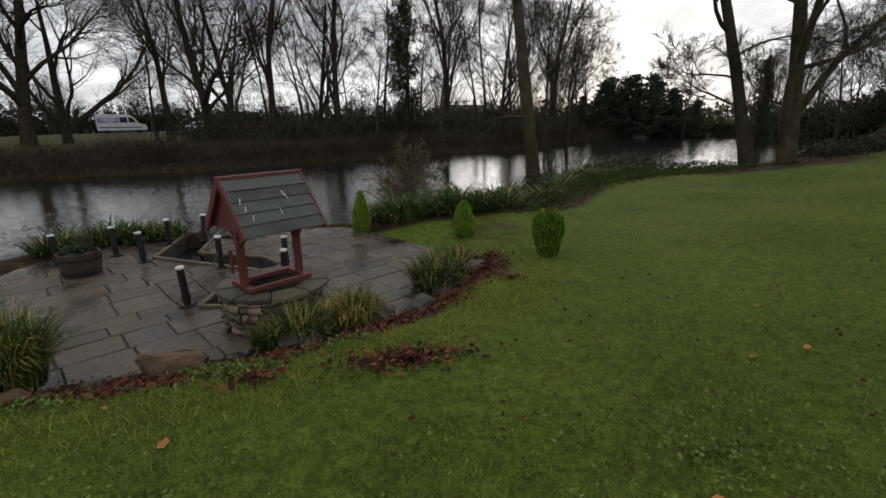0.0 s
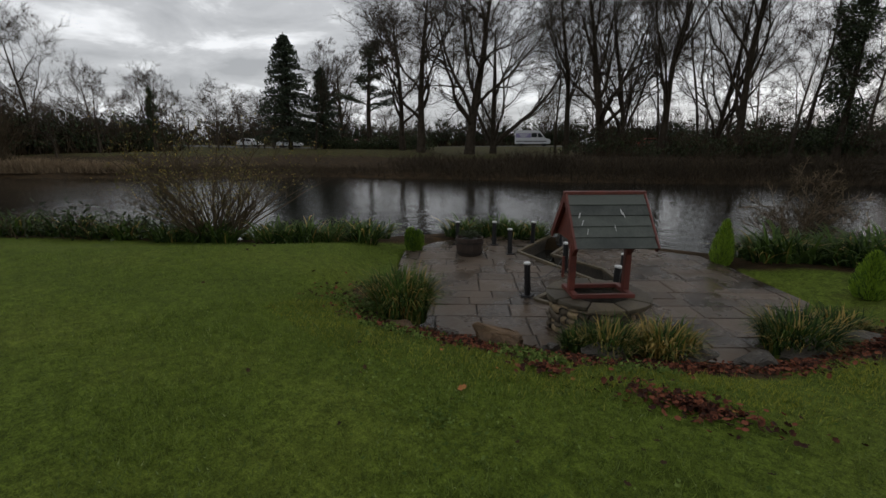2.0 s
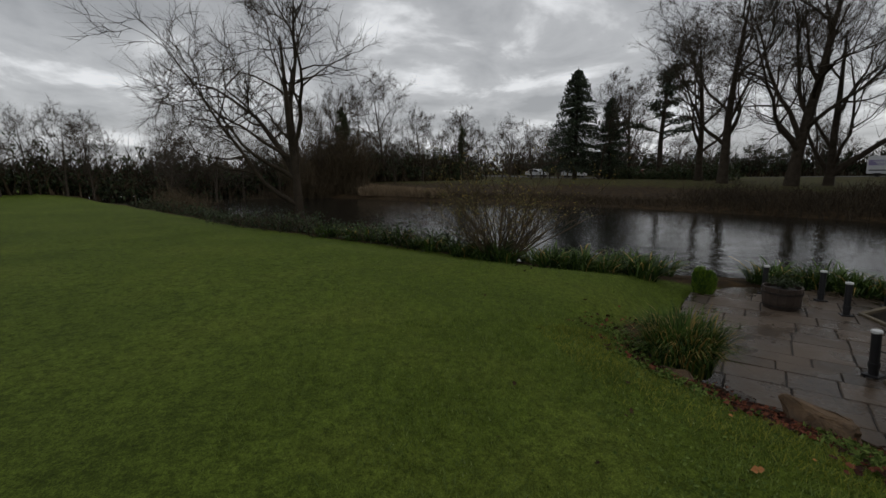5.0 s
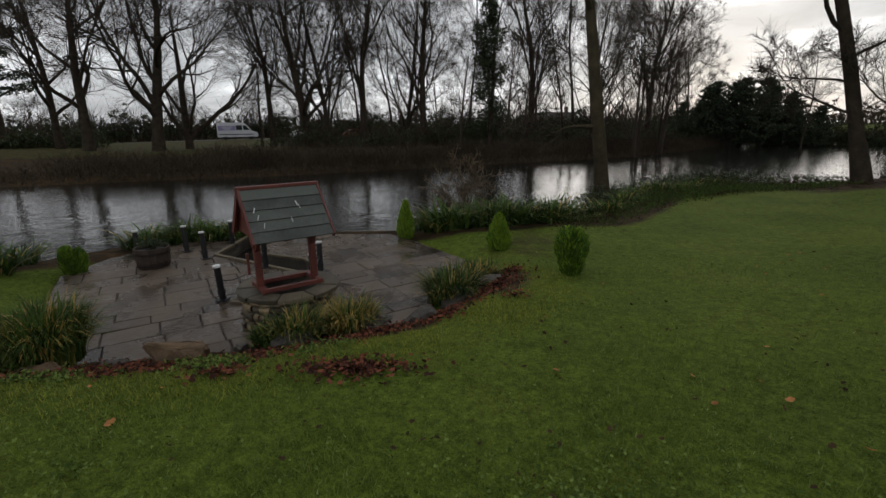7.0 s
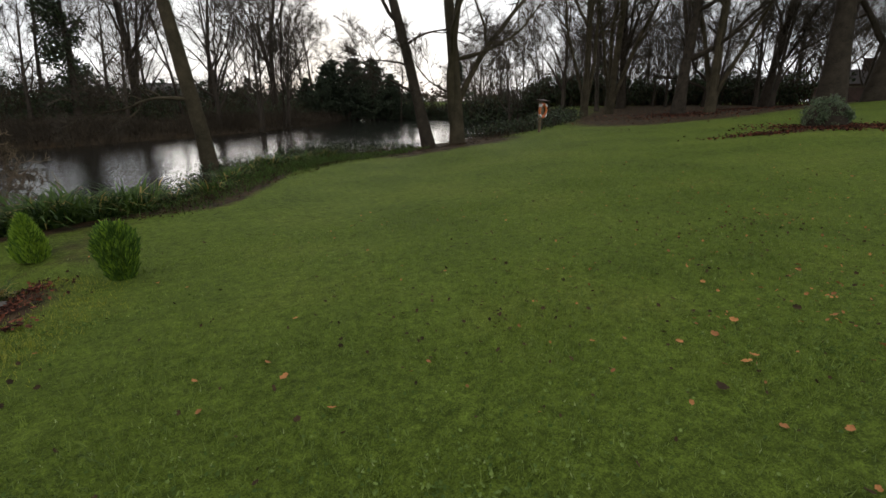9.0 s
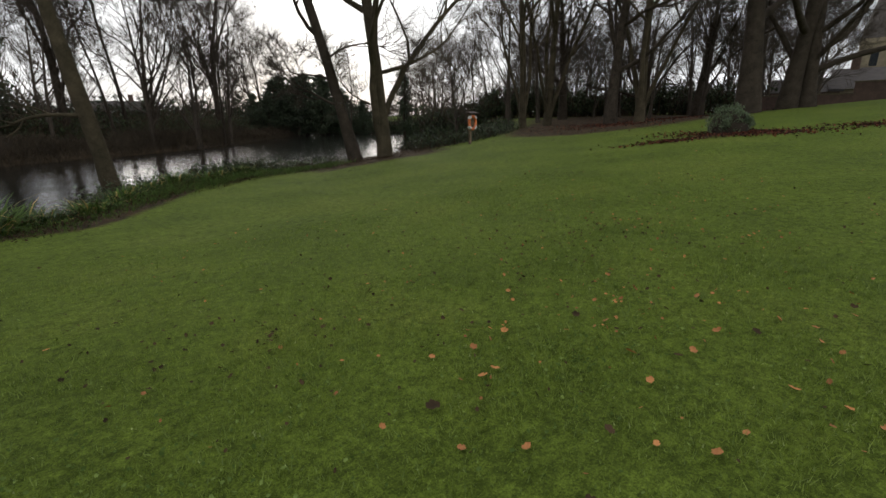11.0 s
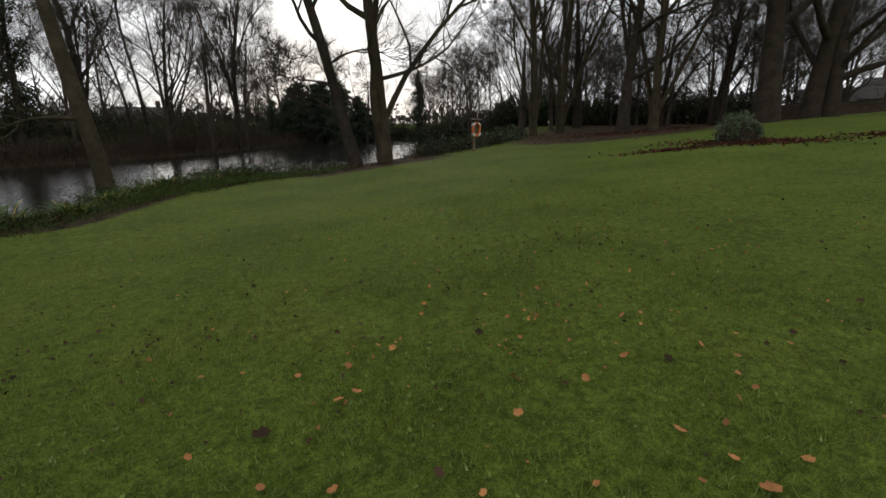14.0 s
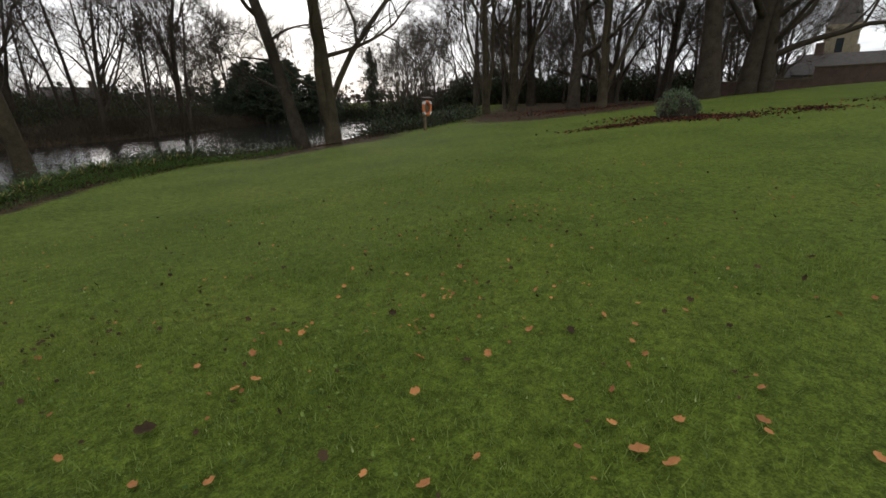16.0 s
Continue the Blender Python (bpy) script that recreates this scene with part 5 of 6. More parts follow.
# tufts among the rocks in front of the paving
for seed, x, y, h, r, n, share, lab in ((301, -4.15, 3.78, 0.86, 0.50, 1150, 0.22, "dense tuft of green and straw-coloured grass leaves among the rocks"), (302, -1.85, 4.58, 0.54, 0.34, 420, 0.35, "tuft of green and yellowed leaves in front of the well"), (303, -1.4, 4.98, 0.56, 0.38, 420, 0.65, "tuft of yellowed strap leaves beside the well"), (304, -2.12, 4.45, 0.42, 0.2, 200, 0.05, "tuft of fresh green leaves in front of the well"), (305, -0.5, 6.45, 0.66, 0.50, 700, 0.2, "tuft of green grass leaves at the paving's edge"), (306, -0.2, 7.1, 0.5, 0.36, 300, 0.45, "thin tuft of grass leaves at the paving's edge")):
    c = clump_thing("grass_tuft", lab, "plant", "tufts round the paving", clump(seed, int(n * 1.9), h * 1.0, r * 0.85, M_IRIS, M_STRAW, share, 0.0095, 1.0), (M_IRIS, M_STRAW))
    c.matrix_world = pose(x, y, max(PATIO_Z, ground_z(x, y)) - 0.02)


def rock(seed, size, m, mat, label):
    bm = bmesh.new()
    rng = random.Random(seed)
    for _ in range(16):
        bm.verts.new(Vector((rng.gauss(0, 1), rng.gauss(0, 1), rng.gauss(0, 1))).normalized() * rng.uniform(0.42, 0.5))
    hull = bmesh.ops.convex_hull(bm, input=bm.verts[:])
    bmesh.ops.bevel(bm, geom=bm.edges[:], offset=0.035, segments=1, affect="EDGES")
    bmesh.ops.triangulate(bm, faces=bm.faces[:])
    bmesh.ops.subdivide_edges(bm, edges=bm.edges[:], cuts=2)
    for v in bm.verts:
        n = noise.noise(v.co * 2.6 + Vector((seed, 0, 0))) * 0.32 + noise.noise(v.co * 8.0 + Vector((0, seed, 0))) * 0.13
        c = v.co * (1 + n)
        c = Vector([max(-0.42, min(0.42, q)) for q in c])
        v.co = Vector((c.x * size[0], c.y * size[1], c.z * size[2])) * 1.05
    ob = part("rock", bm, mat)
    ob.matrix_world = m
    return tagged(ob, label, "rock", "rocks edging the paving")


for i, (x, y, sx, sy, sz, turn, mat, lab) in enumerate(((-2.75, 3.95, 0.68, 0.46, 0.52, 30, M_SAND, "yellow-brown sandstone boulder at the paving's edge"), (-1.75, 4.42, 0.6, 0.36, 0.26, 35, M_ROCK, "dark grey flat rock at the lawn's edge"), (-2.2, 4.16, 0.34, 0.26, 0.2, 10, M_ROCK, "small grey rock at the lawn's edge"), (-1.15, 5.0, 0.6, 0.38, 0.28, 50, M_ROCK, "grey rock beside the paving"), (-0.72, 5.6, 0.8, 0.46, 0.34, 60, M_ROCK, "long grey rock beside the paving"), (-0.35, 6.15, 0.66, 0.46, 0.32, 40, M_ROCK, "grey rock half covered in leaves"), (0.0, 6.7, 0.55, 0.4, 0.2, 20, M_ROCK, "flat dark rock half covered in leaves"), (-4.25, 3.55, 0.5, 0.34, 0.18, 20, M_ROCK, "flat grey rock beside the grass tuft"), (-4.75, 4.1, 0.4, 0.3, 0.16, 80, M_ROCK, "flat grey rock at the lawn's edge"), (-3.75, 3.42, 0.42, 0.26, 0.18, 10, M_SAND, "brown rock below the grass tuft"), (-3.3, 3.72, 0.3, 0.22, 0.14, 45, M_ROCK, "small rock among dead leaves"), (-5.3, 9.7, 0.5, 0.35, 0.4, 0, M_ROCK, "dark rock where the rill leaves the pond"), (-4.75, 9.5, 0.35, 0.3, 0.3, 0, M_ROCK, "dark rock at the pond's edge"))):
    rock(i * 3.7, (sx, sy, sz), pose(x, y, ground_z(x, y) + sz * 0.12 if i < 11 else PATIO_Z, 0, 0, turn), mat, lab)

# ---- vehicles across the pond ----


def extrude_profile(prof, width, bevel=0.05):
    """A closed side profile (x, z) drawn out across y."""
    bm = bmesh.new()
    a = [bm.verts.new((x, -width / 2, z)) for x, z in prof]
    b = [bm.verts.new((x, width / 2, z)) for x, z in prof]
    bm.faces.new(a), bm.faces.new(b[::-1])
    n = len(prof)
    for i in range(n):
        bm.faces.new((a[i], b[i], b[(i + 1) % n], a[(i + 1) % n]))
    bmesh.ops.recalc_face_normals(bm, faces=bm.faces[:])
    bmesh.ops.bevel(bm, geom=bm.edges[:], offset=bevel, segments=2, affect="EDGES")
    return bm


def wheel(root, x, y, r):
    ty = part("wheel", lathe([(r * 0.6, -0.1), (r * 0.95, -0.1), (r, -0.07), (r, 0.07), (r * 0.95, 0.1), (r * 0.6, 0.1)], 20), M_TYRE, root)
    ty.matrix_basis = pose(x, y, r, 90)
    part("rim", lathe([(r * 0.6, -0.105), (r * 0.3, -0.085), (0.02, -0.09)], 16, False), M_GREY_CAR, ty)


def glass_panel(root, pts, y):
    bm = bmesh.new()
    s = 1 if y > 0 else -1
    bm.faces.new([bm.verts.new((x, y, z)) for x, z in pts])
    r = bmesh.ops.extrude_face_region(bm, geom=bm.faces[:])
    for v in r["geom"]:
        if isinstance(v, bmesh.types.BMVert):
            v.co.y += s * 0.008
    part("window", bm, M_GLASS, root)


def build_van(m):
    root = empty("van", m)
    prof = [(-2.7, 0.35), (2.65, 0.35), (2.75, 0.75), (2.62, 1.05), (1.85, 1.25), (1.15, 2.15), (0.8, 2.35), (-2.55, 2.4), (-2.7, 2.2)]
    part("body", extrude_profile(prof, 1.95, 0.07), M_WHITE, root)
    for y in (-0.985, 0.985):
        glass_panel(root, [(0.75, 1.35), (1.62, 1.35), (1.1, 2.0), (0.75, 2.0)], y)
        glass_panel(root, [(-0.2, 1.35), (0.62, 1.35), (0.62, 2.0), (-0.2, 2.0)], y)
        bm = boxmesh((2.3, 0.012, 0.62), pose(-1.42, y, 1.62), 0.003)
        part("side_panel", bm, M_LILAC, root, "lilac lettered panel on the van's side")
        for k in range(3):
            part("lettering_bar", boxmesh((1.5 - 0.35 * k, 0.014, 0.09), pose(-1.4, y * 1.004, 1.78 - 0.17 * k)), M_WHITE, root)
        part("lower_stripe", boxmesh((4.6, 0.01, 0.14), pose(-0.2, y, 0.75)), M_GREY_CAR, root)
    part("windscreen", boxmesh((0.02, 1.6, 0.95), pose(1.56, 0, 1.69, 0, -38)), M_GLASS, root)
    for x in (-1.7, 1.75):
        for y in (-0.85, 0.85):
            wheel(root, x, y, 0.34)
    return tagged(root, "white panel van with a lilac side panel on the road", "van")


def build_car(m, paint, label):
    root = empty("car", m)
    prof = [(-2.1, 0.32), (2.1, 0.32), (2.15, 0.6), (2.0, 0.78), (1.1, 0.92), (0.4, 1.4), (-0.9, 1.45), (-1.7, 1.02), (-2.1, 0.9)]
    part("body", extrude_profile(prof, 1.72, 0.06), paint, root)
    for y in (-0.868, 0.868):
        glass_panel(root, [(-1.4, 0.98), (-0.3, 0.98), (-0.3, 1.34), (-0.85, 1.36)], y)
        glass_panel(root, [(-0.22, 0.98), (0.88, 0.96), (0.36, 1.32), (-0.22, 1.34)], y)
    for x in (-1.3, 1.32):
        for y in (-0.75, 0.75):
            wheel(root, x, y, 0.31)
    for y in (-0.62, 0.62):
        part("headlight", boxmesh((0.06, 0.3, 0.12), pose(2.08, y, 0.68), 0.015), M_CAP, root)
    return tagged(root, label, "car", "cars along the road")


def on_road(s, off=0.0, turn=0.0):
    p = ROAD_O + ROAD_D * s + ROAD_N * off
    return pose(p.x, p.y, ground_z(p.x, p.y) + 0.03, 0, 0, math.degrees(math.atan2(ROAD_D.y, ROAD_D.x)) + turn)


build_van(on_road(2.9, 0.2))
for s, off, paint, lab in ((12.4, 0.4, M_WHITE, "white hatchback on the road across the pond"), (-21, 0.8, M_WHITE, "white car on the road beside dark shrubs"), (-27, 2.6, M_RED_CAR, "red car parked across the pond"), (-32.5, 2.6, M_GREY_CAR, "grey car parked across the pond"), (-38.5, 2.6, M_WHITE, "white car parked under the fir trees"), (-46, 2.6, M_WHITE, "white car parked far along the road"), (20.5, 0.4, M_RED_CAR, "dark red car half hidden behind scrub")):
    build_car(on_road(s, off), paint, lab)

# ---- buildings beyond ----


def build_house(m, size, roof_h, wall_mat, label, windows=True, chimney=True, hip=0.0):
    root = empty("house", m)
    w, d, h = size
    wall = part("wall", boxmesh((w, d, h), pose(0, 0, h / 2)), wall_mat, root)
    bm = bmesh.new()
    o = 0.3
    a = [bm.verts.new(p) for p in ((-w / 2 - o, -d / 2 - o, h), (w / 2 + o, -d / 2 - o, h), (w / 2 + o, d / 2 + o, h), (-w / 2 - o, d / 2 + o, h))]
    r = [bm.verts.new((-w / 2 - o + hip, 0, h + roof_h)), bm.verts.new((w / 2 + o - hip, 0, h + roof_h))]
    for fc in ((a[0], a[1], r[1], r[0]), (a[2], a[3], r[0], r[1]), (a[1], a[2], r[1]), (a[3], a[0], r[0]), (a[3], a[2], a[1], a[0])):
        bm.faces.new(fc)
    roof = part("roof", bm, M_ROOF, root)
    if chimney:
        part("chimney", boxmesh((0.7, 0.55, 1.6), pose(w * 0.3, 0, h + roof_h + 0.2), 0.03), M_BRICK, roof)
    if windows:
        n = max(2, int(w / 2.6))
        for k in range(n):
            for s in (-1, 1):
                win = part("window", boxmesh((1.1, 0.08, 1.2), pose(-w / 2 + (k + 0.5) * w / n, s * d / 2, h * 0.55), 0.01), M_CAP, root)
                part("pane", boxmesh((0.94, 0.09, 1.04), pose(-w / 2 + (k + 0.5) * w / n, s * (d / 2 + 0.005), h * 0.55)), M_GLASS, win)
    return tagged(root, label, "house")


build_house(pose(4.0, 97, -0.1, 0, 0, 5), (8, 6, 2.6), 2.0, M_BRICK, "low brick house with a dark tiled roof behind trees")
build_house(pose(51.5, 44.5, 0.6, 0, 0, -40), (3.6, 3.4, 2.2), 1.5, M_RENDER, "small white rendered house behind the grove", chimney=False)
build_house(pose(48.4, 35.0, 1.2, 0, 0, 50), (1.5, 2.2, 1.5), 0.5, M_RENDER, "small white shed behind the grove", windows=False, chimney=False)
build_house(pose(62, 20.2, 1.2, 0, 0, 105), (5.5, 5, 2.1), 1.4, M_BRICK, "brick house with a dark roof behind the garden wall")
build_house(pose(64, 15.0, 1.2, 0, 0, 105), (7, 6, 2.3), 2.0, M_TOWER, "stone church hall with a steep dark roof")


def build_tower():
    root = empty("church_tower", pose(91.5, 23.0, 0.5, 0, 0, 12) @ Matrix.Scale(0.7, 4))
    shaft = part("shaft", boxmesh((5.2, 5.2, 14), pose(0, 0, 7), 0.06), M_TOWER, root)
    for k, (sx, sy) in enumerate(((-1, -1), (1, -1), (1, 1), (-1, 1))):
        part("buttress", boxmesh((1.1, 1.1, 11), pose(sx * 2.6, sy * 2.6, 5.5), 0.08), M_TOWER, root)
    part("parapet", boxmesh((5.5, 5.5, 0.9), pose(0, 0, 14.4), 0.1), M_TOWER, root)
    part("spire", lathe([(2.9, 14.8), (1.5, 21.5), (0.05, 28)], 8), M_ROOF, root, "steep dark spire")
    for a in (0, 90, 180, 270):
        part("louvre_window", boxmesh((1.2, 0.12, 2.6), pose(0, 0, 0, 0, 0, a) @ pose(0, 2.6, 11), 0.02), M_GLASS, root)
    tagged(root, "square stone church tower with a steep dark spire", "church tower")


build_tower()


def build_garden_wall():
    """Brick wall at the top of the lawn with a coping."""
    line = [(46.8, 19.5), (46.6, 12), (45.5, 4), (43.5, -5), (40, -16)]
    bm, cp = bmesh.new(), bmesh.new()
    for (ax, ay), (bx, by) in zip(line, line[1:]):
        ln = math.dist((ax, ay), (bx, by))
        ang = math.degrees(math.atan2(by - ay, bx - ax))
        z = min(ground_z(ax, ay), ground_z(bx, by))
        box(bm, (ln + 0.02, 0.3, 1.7), pose((ax + bx) / 2, (ay + by) / 2, z + 0.45, 0, 0, ang))
        box(cp, (ln + 0.05, 0.4, 0.1), pose((ax + bx) / 2, (ay + by) / 2, z + 1.35, 0, 0, ang), 0.02)
    wall = part("garden_wall", bm, M_BRICK)
    part("coping", cp, M_COPING, wall, "pale stone coping")
    tagged(wall, "dark old brick wall at the top of the lawn", "wall")


build_garden_wall()

# ---- lifebuoy post, ivy stump ----


def build_lifebuoy():
    x, y = 17.3, 18.2
    root = empty("lifebuoy_post", pose(x, y, ground_z(x, y) - 0.05, 0, 0, 12))
    part("post", boxmesh((0.1, 0.1, 1.5), pose(0, 0, 0.75), 0.008), M_WOOD, root)
    part("back_board", boxmesh((0.5, 0.03, 0.75), pose(0, -0.066, 1.05), 0.006), M_WOOD, root)
    part("hood", boxmesh((0.66, 0.34, 0.04), pose(0, -0.12, 1.5, 12), 0.008), M_TUB, root)
    bm = bmesh.new()
    R, r, n, k = 0.24, 0.07, 28, 10
    rings = [[bm.verts.new(((R + r * math.cos(b)) * math.cos(a), r * 0.8 * math.sin(b) - 0.145, (R * 1.2 + r * math.cos(b)) * math.sin(a) + 1.05)) for b in (2 * math.pi * j / k for j in range(k))] for a in (2 * math.pi * i / n for i in range(n))]
    for i in range(n):
        for j in range(k):
            bm.faces.new((rings[i][j], rings[(i + 1) % n][j], rings[(i + 1) % n][(j + 1) % k], rings[i][(j + 1) % k]))
    ring = part("lifebuoy_ring", bm, M_ORANGE, root, "orange plastic ring", True)
    for a in (45, 135, 225, 315):
        part("reflective_band", boxmesh((0.09, 0.135, 0.17), pose(0.272 * math.cos(radians(a)), -0.145, 1.05 + 0.325 * math.sin(radians(a)), 0, 90 - a + 90, 0), 0.02), M_CAP, ring)
    tagged(root, "orange lifebuoy on a wooden post near the pond", "lifebuoy")


build_lifebuoy()


def build_ivy_mound():
    rng = random.Random(31)
    root = empty("ivy_mound", pose(21.2, 8.3, ground_z(21.2, 8.3) - 0.05, 0, 0, 110) @ Matrix.Diagonal((0.60, 0.66, 0.96, 1)))
    v, f = [], []
    for k in range(170):
        a, t = rng.uniform(0, 6.28), rng.random() ** 0.5
        top = 0.98 * (1 - 0.42 * t ** 3) * (1 + 0.16 * math.sin(a * 3 + 1))
        leaf_cloud(v, f, rng, Vector((math.cos(a) * t * 1.1, math.sin(a) * t * 0.7, 0.08 + (top - 0.12) * rng.random() ** 0.5)), (0.24, 0.22, 0.15), 42, 0.055)
    part("ivy", mesh_from("ivy", v, f, M_IVY_PALE), None, root)
    bm = lathe([(0.85, -0.1), (0.86, 0.3), (0.72, 0.65), (0.4, 0.84), (0.1, 0.88)], 14)
    for q in bm.verts:
        q.co.x *= 1.2
        q.co.y *= 0.75
        q.co += Vector((noise.noise(q.co * 2), noise.noise(q.co * 2 + Vector((5, 0, 0))), 0)) * 0.1
    part("stump", bm, M_BARK, root)
    tagged(root, "low tree stump overgrown with dark ivy on the lawn", "stump")


build_ivy_mound()

# ---- fallen leaves ----


def leaf_geometry(rng, size):
    """A curled pointed leaf."""
    n = 5
    v, f = [], []
    curl, twist = rng.uniform(0.1, 0.5), rng.uniform(-0.4, 0.4)
    for i in range(n + 1):
        t = i / n
        w = size * 0.36 * math.sin(math.pi * min(1, 0.06 + 0.94 * t)) ** 0.7 * (1 + 0.25 * math.sin(i * 2.4))
        x = size * (t - 0.5)
        z = curl * size * (t - 0.5) ** 2 * 1.6 + 0.008
        v += [Vector((x, -w, z + w * (0.35 + twist))), Vector((x, 0, z)), Vector((x, w, z + w * (0.35 - twist)))]
    for i in range(n):
        b = 3 * i
        f += [(b, b + 1, b + 4, b + 3), (b + 1, b + 2, b + 5, b + 4)]
    return v, f


def build_single_leaves():
    rng = random.Random(44)
    kinds = []
    for i in range(9):
        mat = (M_LEAF_OR, M_LEAF_OR, M_LEAF_DK)[i % 3]
        v, f = leaf_geometry(rng, rng.uniform(0.05, 0.068))
        kinds.append((mesh_from("fallen_leaf", v, f, mat), "orange-brown fallen leaf on the lawn" if i % 3 < 2 else "dark curled fallen leaf on the lawn"))
    spots = [(4.49, 1.95), (6.04, 1.42), (6.75, 1.27), (5.81, 3.94), (5.08, 1.24), (9.26, 0.76), (8.71, 0.62), (6.03, 2.25), (8.73, 0.96), (5.43, 2.41), (5.22, 2.59), (5.1, 2.36), (4.8, 2.43), (5.03, 2.05), (4.91, 2.03), (6.09, 2.02), (5.84, 1.64), (6.17, 1.39), (5.64, 1.37), (6.19, 0.84), (7.06, 1.25), (7.06, 1.84), (7.11, 2.72), (7.52, 0.93), (6.99, 0.27), (6.45, 0.41), (6.14, 0.42), (6.16, 0.29), (6.67, 0.13), (6.85, -0.2), (5.33, 0.83), (4.41, 1.58), (4.67, 1.39), (5.59, 0.82), (6.2, 0.59), (7.11, 1.04), (6.57, 1.43), (8.2, 0.29), (6.73, 0.18), (-1.93, 2.46), (0.79, 3.63), (2.21, 3.75), (1.77, 3.32), (2.42, 2.97), (2.26, 3.47)]
    dark = set(range(9))
    n = len(spots)
    while len(spots) < 290:
        x, y = rng.uniform(-4, 13), rng.uniform(0.3, 9)
        if x < 3 and rng.random() < 0.8:
            continue
        if not inside(np.array([x]), np.array([y]), PATIO)[0] and seg_dist(np.array([x]), np.array([y]), NEAR_SHORE)[0] > 2:
            spots.append((x, y))
    for i, (x, y) in enumerate(spots):
        k = rng.choice((2, 5, 8)) if (i in dark or (i >= n and rng.random() < 0.5)) else rng.choice((0, 1, 3, 4, 6, 7))
        ob = new("fallen_leaf", kinds[k][0])
        s = (1.9 if i == 0 else 1.6 if i in (26, 27) else rng.uniform(0.85, 1.25)) if i < n else rng.uniform(0.35, 0.9)
        ob.matrix_world = pose(x, y, ground_z(x, y) + 0.016, rng.gauss(0, 14), rng.gauss(0, 14), rng.uniform(0, 360)) @ Matrix.Scale(s, 4)
        tagged(ob, kinds[k][1], "leaf", "fallen leaves on the lawn")


build_single_leaves()


def litter(name, label, patches, mat, seed, size=(0.035, 0.066), category="leaf litter"):
    rng = random.Random(seed)
    v, f = [], []
    spots = []
    for x, y, rx, ry, turn, count in patches:
        for _ in range(count):
            a, t = rng.uniform(0, 6.28), abs(rng.gauss(0, 0.62))
            q = Matrix.Rotation(radians(turn), 2) @ Vector((math.cos(a) * t * rx, math.sin(a) * t * ry))
            spots.append((x + q.x, y + q.y))
    px, py = np.array([q[0] for q in spots]), np.array([q[1] for q in spots])
    zs, paved = land(px, py)[0], inside(px, py, PATIO)
    for x, y, z, on in zip(px, py, zs, paved):
        if on and rng.random() < 0.9:
            continue
        lv, lf = leaf_geometry(rng, rng.uniform(*size))
        m = pose(x, y, (PATIO_Z if on else z) + rng.uniform(0.005, 0.04), rng.gauss(0, 25), rng.gauss(0, 25), rng.uniform(0, 360))
        b = len(v)
        v += [m @ q for q in lv]
        f += [tuple(i + b for i in fc) for fc in lf]
    return tagged(new(name, mesh_from(name, v, f, mat)), label, category, kind="stuff")


litter("leaf_litter", "red-brown dead leaves drifted along the paving's edge", [(-3.5, 3.4, 0.9, 0.3, 25, 620), (-2.6, 3.66, 0.8, 0.34, 25, 950), (-1.78, 3.3, 0.22, 0.22, 0, 220), (-1.8, 4.0, 0.6, 0.28, 30, 640), (-1.0, 4.75, 0.6, 0.25, 50, 680), (-0.4, 5.5, 0.5, 0.3, 60, 620), (-0.72, 3.42, 0.5, 0.2, 12, 560), (0.05, 6.45, 0.6, 0.4, 60, 700), (-4.5, 3.5, 0.6, 0.4, 20, 330), (0.4, 5.75, 0.25, 0.15, 20, 70), (-5.0, 4.1, 0.4, 0.3, 60, 120), (0.3, 7.2, 0.35, 0.3, 40, 160)], M_LEAF, 51, (0.026, 0.056))
litter("leaf_litter", "rust-coloured leaves round the ivy stump", [(21.0, 7.8, 2.4, 1.0, 110, 2600), (18.6, 8.9, 1.6, 0.4, 150, 800), (23.2, 5.0, 1.2, 0.8, 110, 500), (26.5, 3.0, 1.6, 1.0, 110, 500), (28, 18.5, 5.5, 4, 30, 1900), (37, 19, 7, 5, 20, 1800)], M_LEAF, 52, (0.05, 0.095))
litter("pond_edge_litter", "dead leaves along the muddy shore", [(2.2, 11.9, 1.4, 0.35, 55, 520), (3.9, 14.4, 1.8, 0.4, 55, 620), (6.5, 16.6, 1.8, 0.4, 30, 320), (12, 17.6, 2.5, 0.6, 0, 240), (-9.0, 4.6, 2.0, 0.3, 140, 90)], M_LEAF_DK, 53)


litter("leaf_crumbs", "small dark leaf scraps scattered over the lawn", [(4, 3.5, 7, 4, 0, 300), (8, 4, 6, 4, 0, 190), (0, 2.6, 3, 1.2, 0, 45)], M_LEAF_DK, 54, (0.02, 0.045))


litter("leaf_crumbs", "small brown leaf scraps scattered over the lawn", [(6.5, 2.2, 4, 2, 0, 130), (9, 4, 6, 4, 0, 160)], M_LEAF_OR, 55, (0.018, 0.042))


litter("clover", "pale clover leaves dotted through the near lawn", [(0.9, 2.3, 1.7, 0.9, 0, 1100), (2.6, 2.0, 1.6, 0.9, 0, 700), (-1.8, 2.1, 1.6, 0.7, 0, 450), (5.5, 1.8, 2.2, 1.2, 0, 500), (1.0, 5.4, 1.2, 0.8, 0, 220)], M_WEED, 56, (0.014, 0.029), "clover")


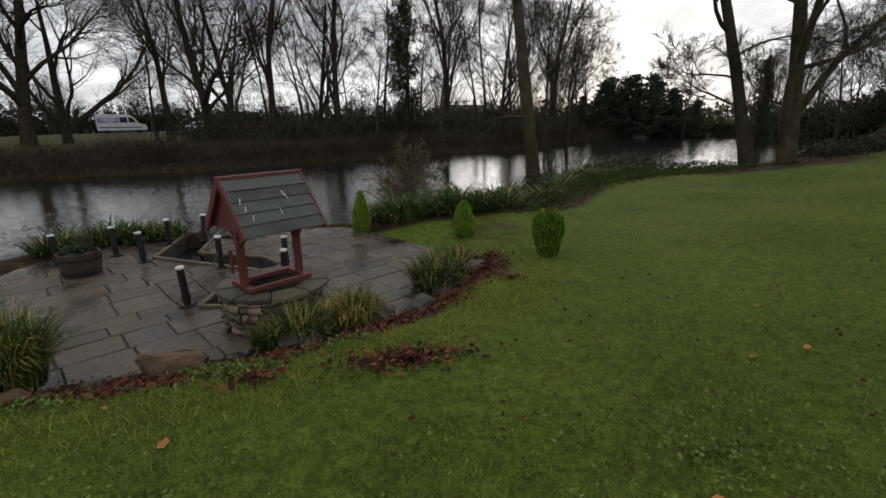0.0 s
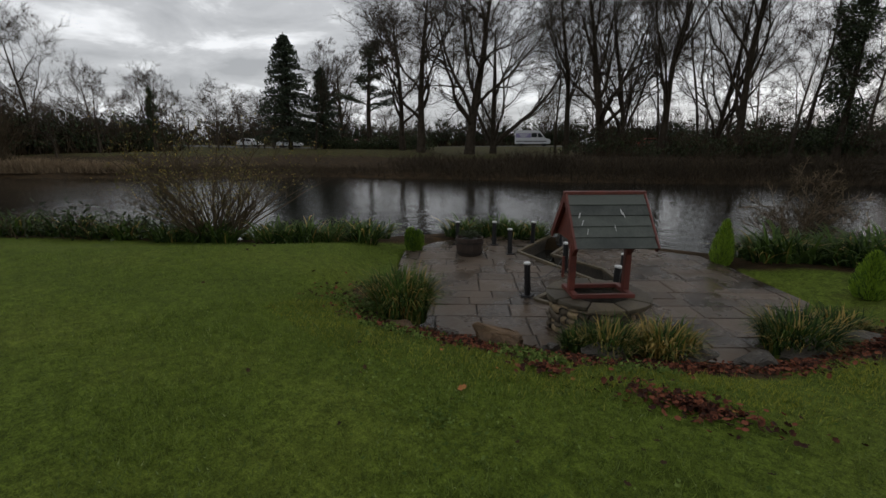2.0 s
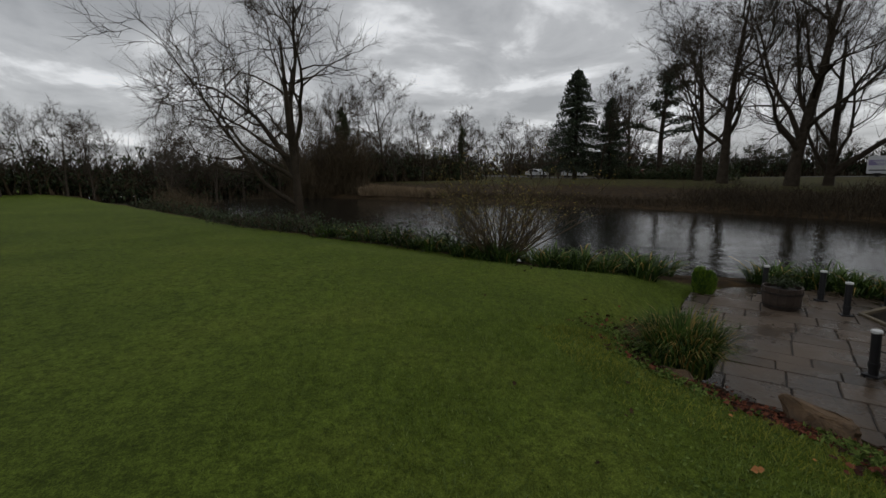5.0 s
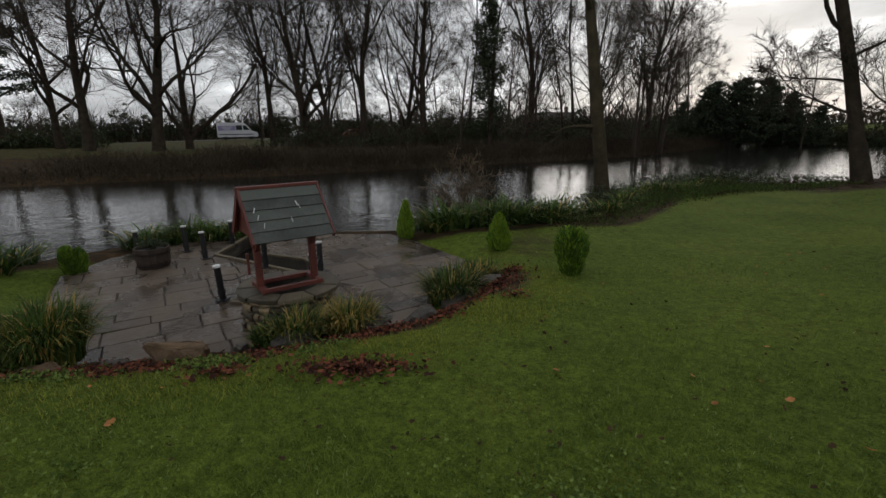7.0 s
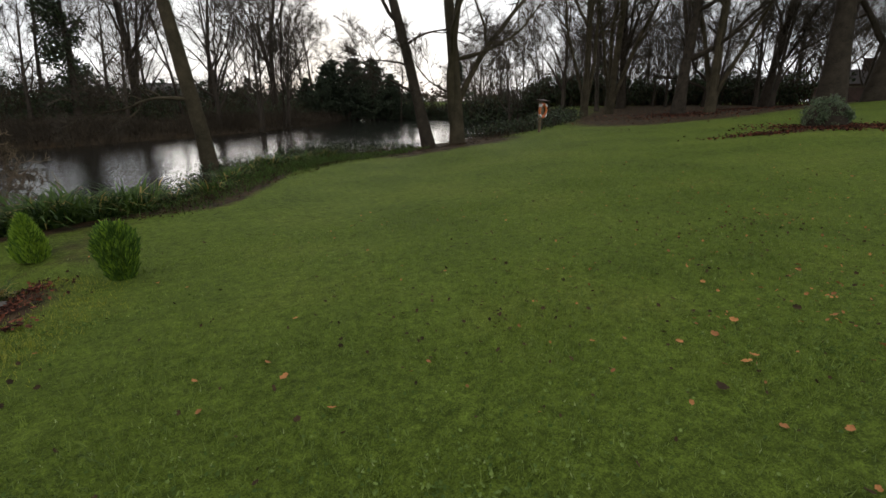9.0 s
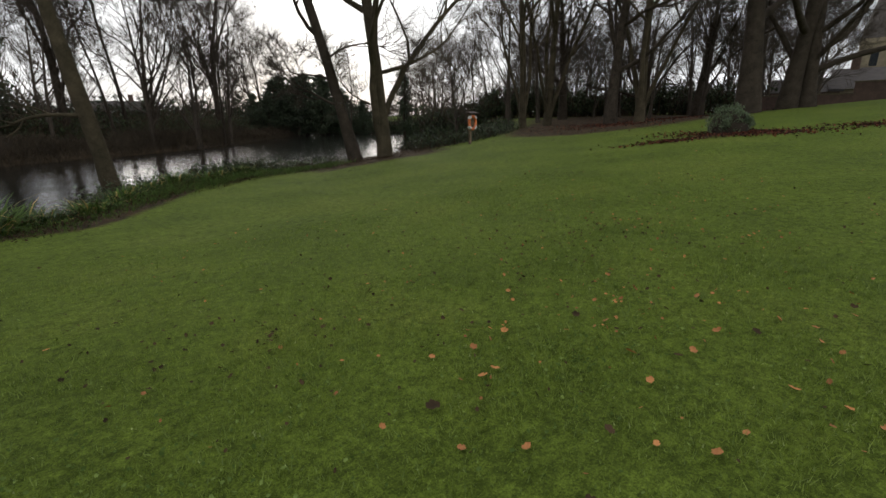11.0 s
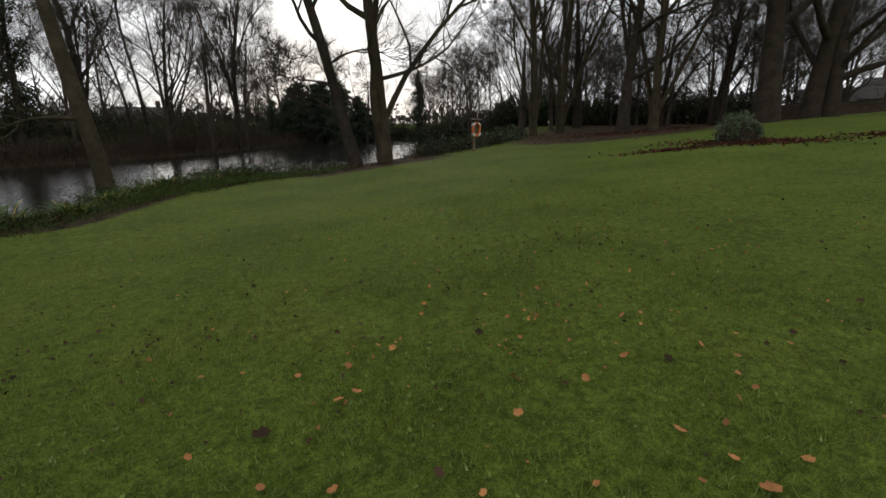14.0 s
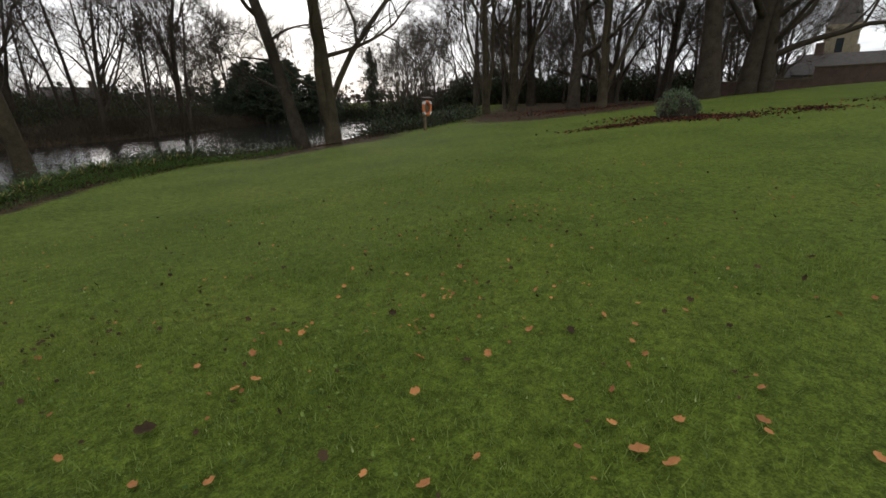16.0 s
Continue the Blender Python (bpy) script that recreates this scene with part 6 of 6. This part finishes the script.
def ground_cover():
    rng = random.Random(61)
    v, f = [], []
    for cx, cy, r, n in ((-4.4, 3.35, 0.5, 120), (-3.4, 3.1, 0.5, 60), (-2.25, 3.75, 0.35, 80), (-1.9, 3.45, 0.3, 45), (-5.0, 4.3, 0.35, 40), (-1.3, 4.1, 0.4, 30)):
        for _ in range(n):
            x, y = rng.gauss(cx, r * 0.5), rng.gauss(cy, r * 0.4)
            leaf_cloud(v, f, rng, Vector((x, y, ground_z(x, y) + 0.04)), (0.055, 0.055, 0.04), 10, 0.024)
    tagged(new("ground_cover", mesh_from("ground_cover", v, f, M_WEED)), "low leafy green weeds among the dead leaves", "ground cover", kind="stuff")


ground_cover()


def grass_blades(seed, areas, mat, label, wide=1.0, share=0.6, band=None, tall=1.0):
    """Short blades over the stretch of lawn nearest the walk."""
    rng = np.random.default_rng(seed)
    xs, ys = [], []
    for x0, x1, y0, y1, per in areas:
        n = int((x1 - x0) * (y1 - y0) * per)
        xs.append(rng.uniform(x0, x1, n))
        ys.append(rng.uniform(y0, y1, n))
    x, y = np.concatenate(xs), np.concatenate(ys)
    z, soil = land(x, y)
    patch = np.sin(x * 2.1 + 1.3 * np.sin(y * 1.7)) * np.sin(y * 2.6 + 1.1 * np.sin(x * 2.3)) + 0.9 * np.sin(x * 16.1 + 2 * np.sin(y * 5)) * np.sin(y * 19.3 - x * 3)
    keep = (soil + rng.normal(0, 0.12, len(x)) < 0.45) & (rng.random(len(x)) < share + 0.3 * patch)
    if band:
        # only along the front edge of the paving
        d = seg_dist(x, y, PATIO[-3:] + PATIO[:4]) + rng.normal(0, 0.14, len(x))
        keep &= (d > band[0]) & (d < band[1])
    x, y, z, patch = x[keep], y[keep], z[keep], patch[keep]
    n = len(x)
    a, b = rng.uniform(0, 2 * np.pi, n), rng.uniform(0, 2 * np.pi, n)
    h = rng.uniform(0.016, 0.048, n) * (1 + 0.35 * patch) * tall
    w = rng.uniform(0.002, 0.0042, n) * wide
    lean = rng.uniform(0.2, 1.1, n) * h
    v = np.empty((n, 3, 3), np.float32)
    v[:, 0] = np.stack([x - np.cos(a) * w, y - np.sin(a) * w, z - 0.004], -1)
    v[:, 1] = np.stack([x + np.cos(a) * w, y + np.sin(a) * w, z - 0.004], -1)
    v[:, 2] = np.stack([x + np.cos(b) * lean, y + np.sin(b) * lean, z + h], -1)
    me = bpy.data.meshes.new("grass")
    me.vertices.add(3 * n)
    me.vertices.foreach_set("co", v.ravel())
    me.loops.add(3 * n)
    me.loops.foreach_set("vertex_index", np.arange(3 * n, dtype=np.int32))
    me.polygons.add(n)
    me.polygons.foreach_set("loop_start", np.arange(0, 3 * n, 3, dtype=np.int32))
    me.polygons.foreach_set("loop_total", np.full(n, 3, np.int32))
    me.update(calc_edges=True)
    me.validate()
    me.materials.append(mat)
    tagged(new("grass", me), label, "grass", kind="stuff")


grass_blades(7, ((-5, 9.5, 0.4, 4.2, 2600), (-8, 12, 4.2, 8.5, 750), (-9, -5, 0, 4.2, 500), (9.5, 14, 0, 8, 350), (-5, 9.5, -0.6, 0.4, 700)), M_BLADE, "short wet green grass of the lawn")
grass_blades(8, ((-5, 9.5, 0.4, 4.2, 210), (-5, 12, 4.2, 8.5, 60)), M_BLADE_PALE_GLINT, "broad blades in the lawn, coloured pale for clover and wet glints", 1.9, 0.25, tall=0.5)
grass_blades(9, ((-4.5, 2.2, 2.2, 7.5, 2600),), M_MOSS, "bright yellow-green moss and grass along the bed", 1.3, 0.7, (0.75, 1.75))
build_patio()
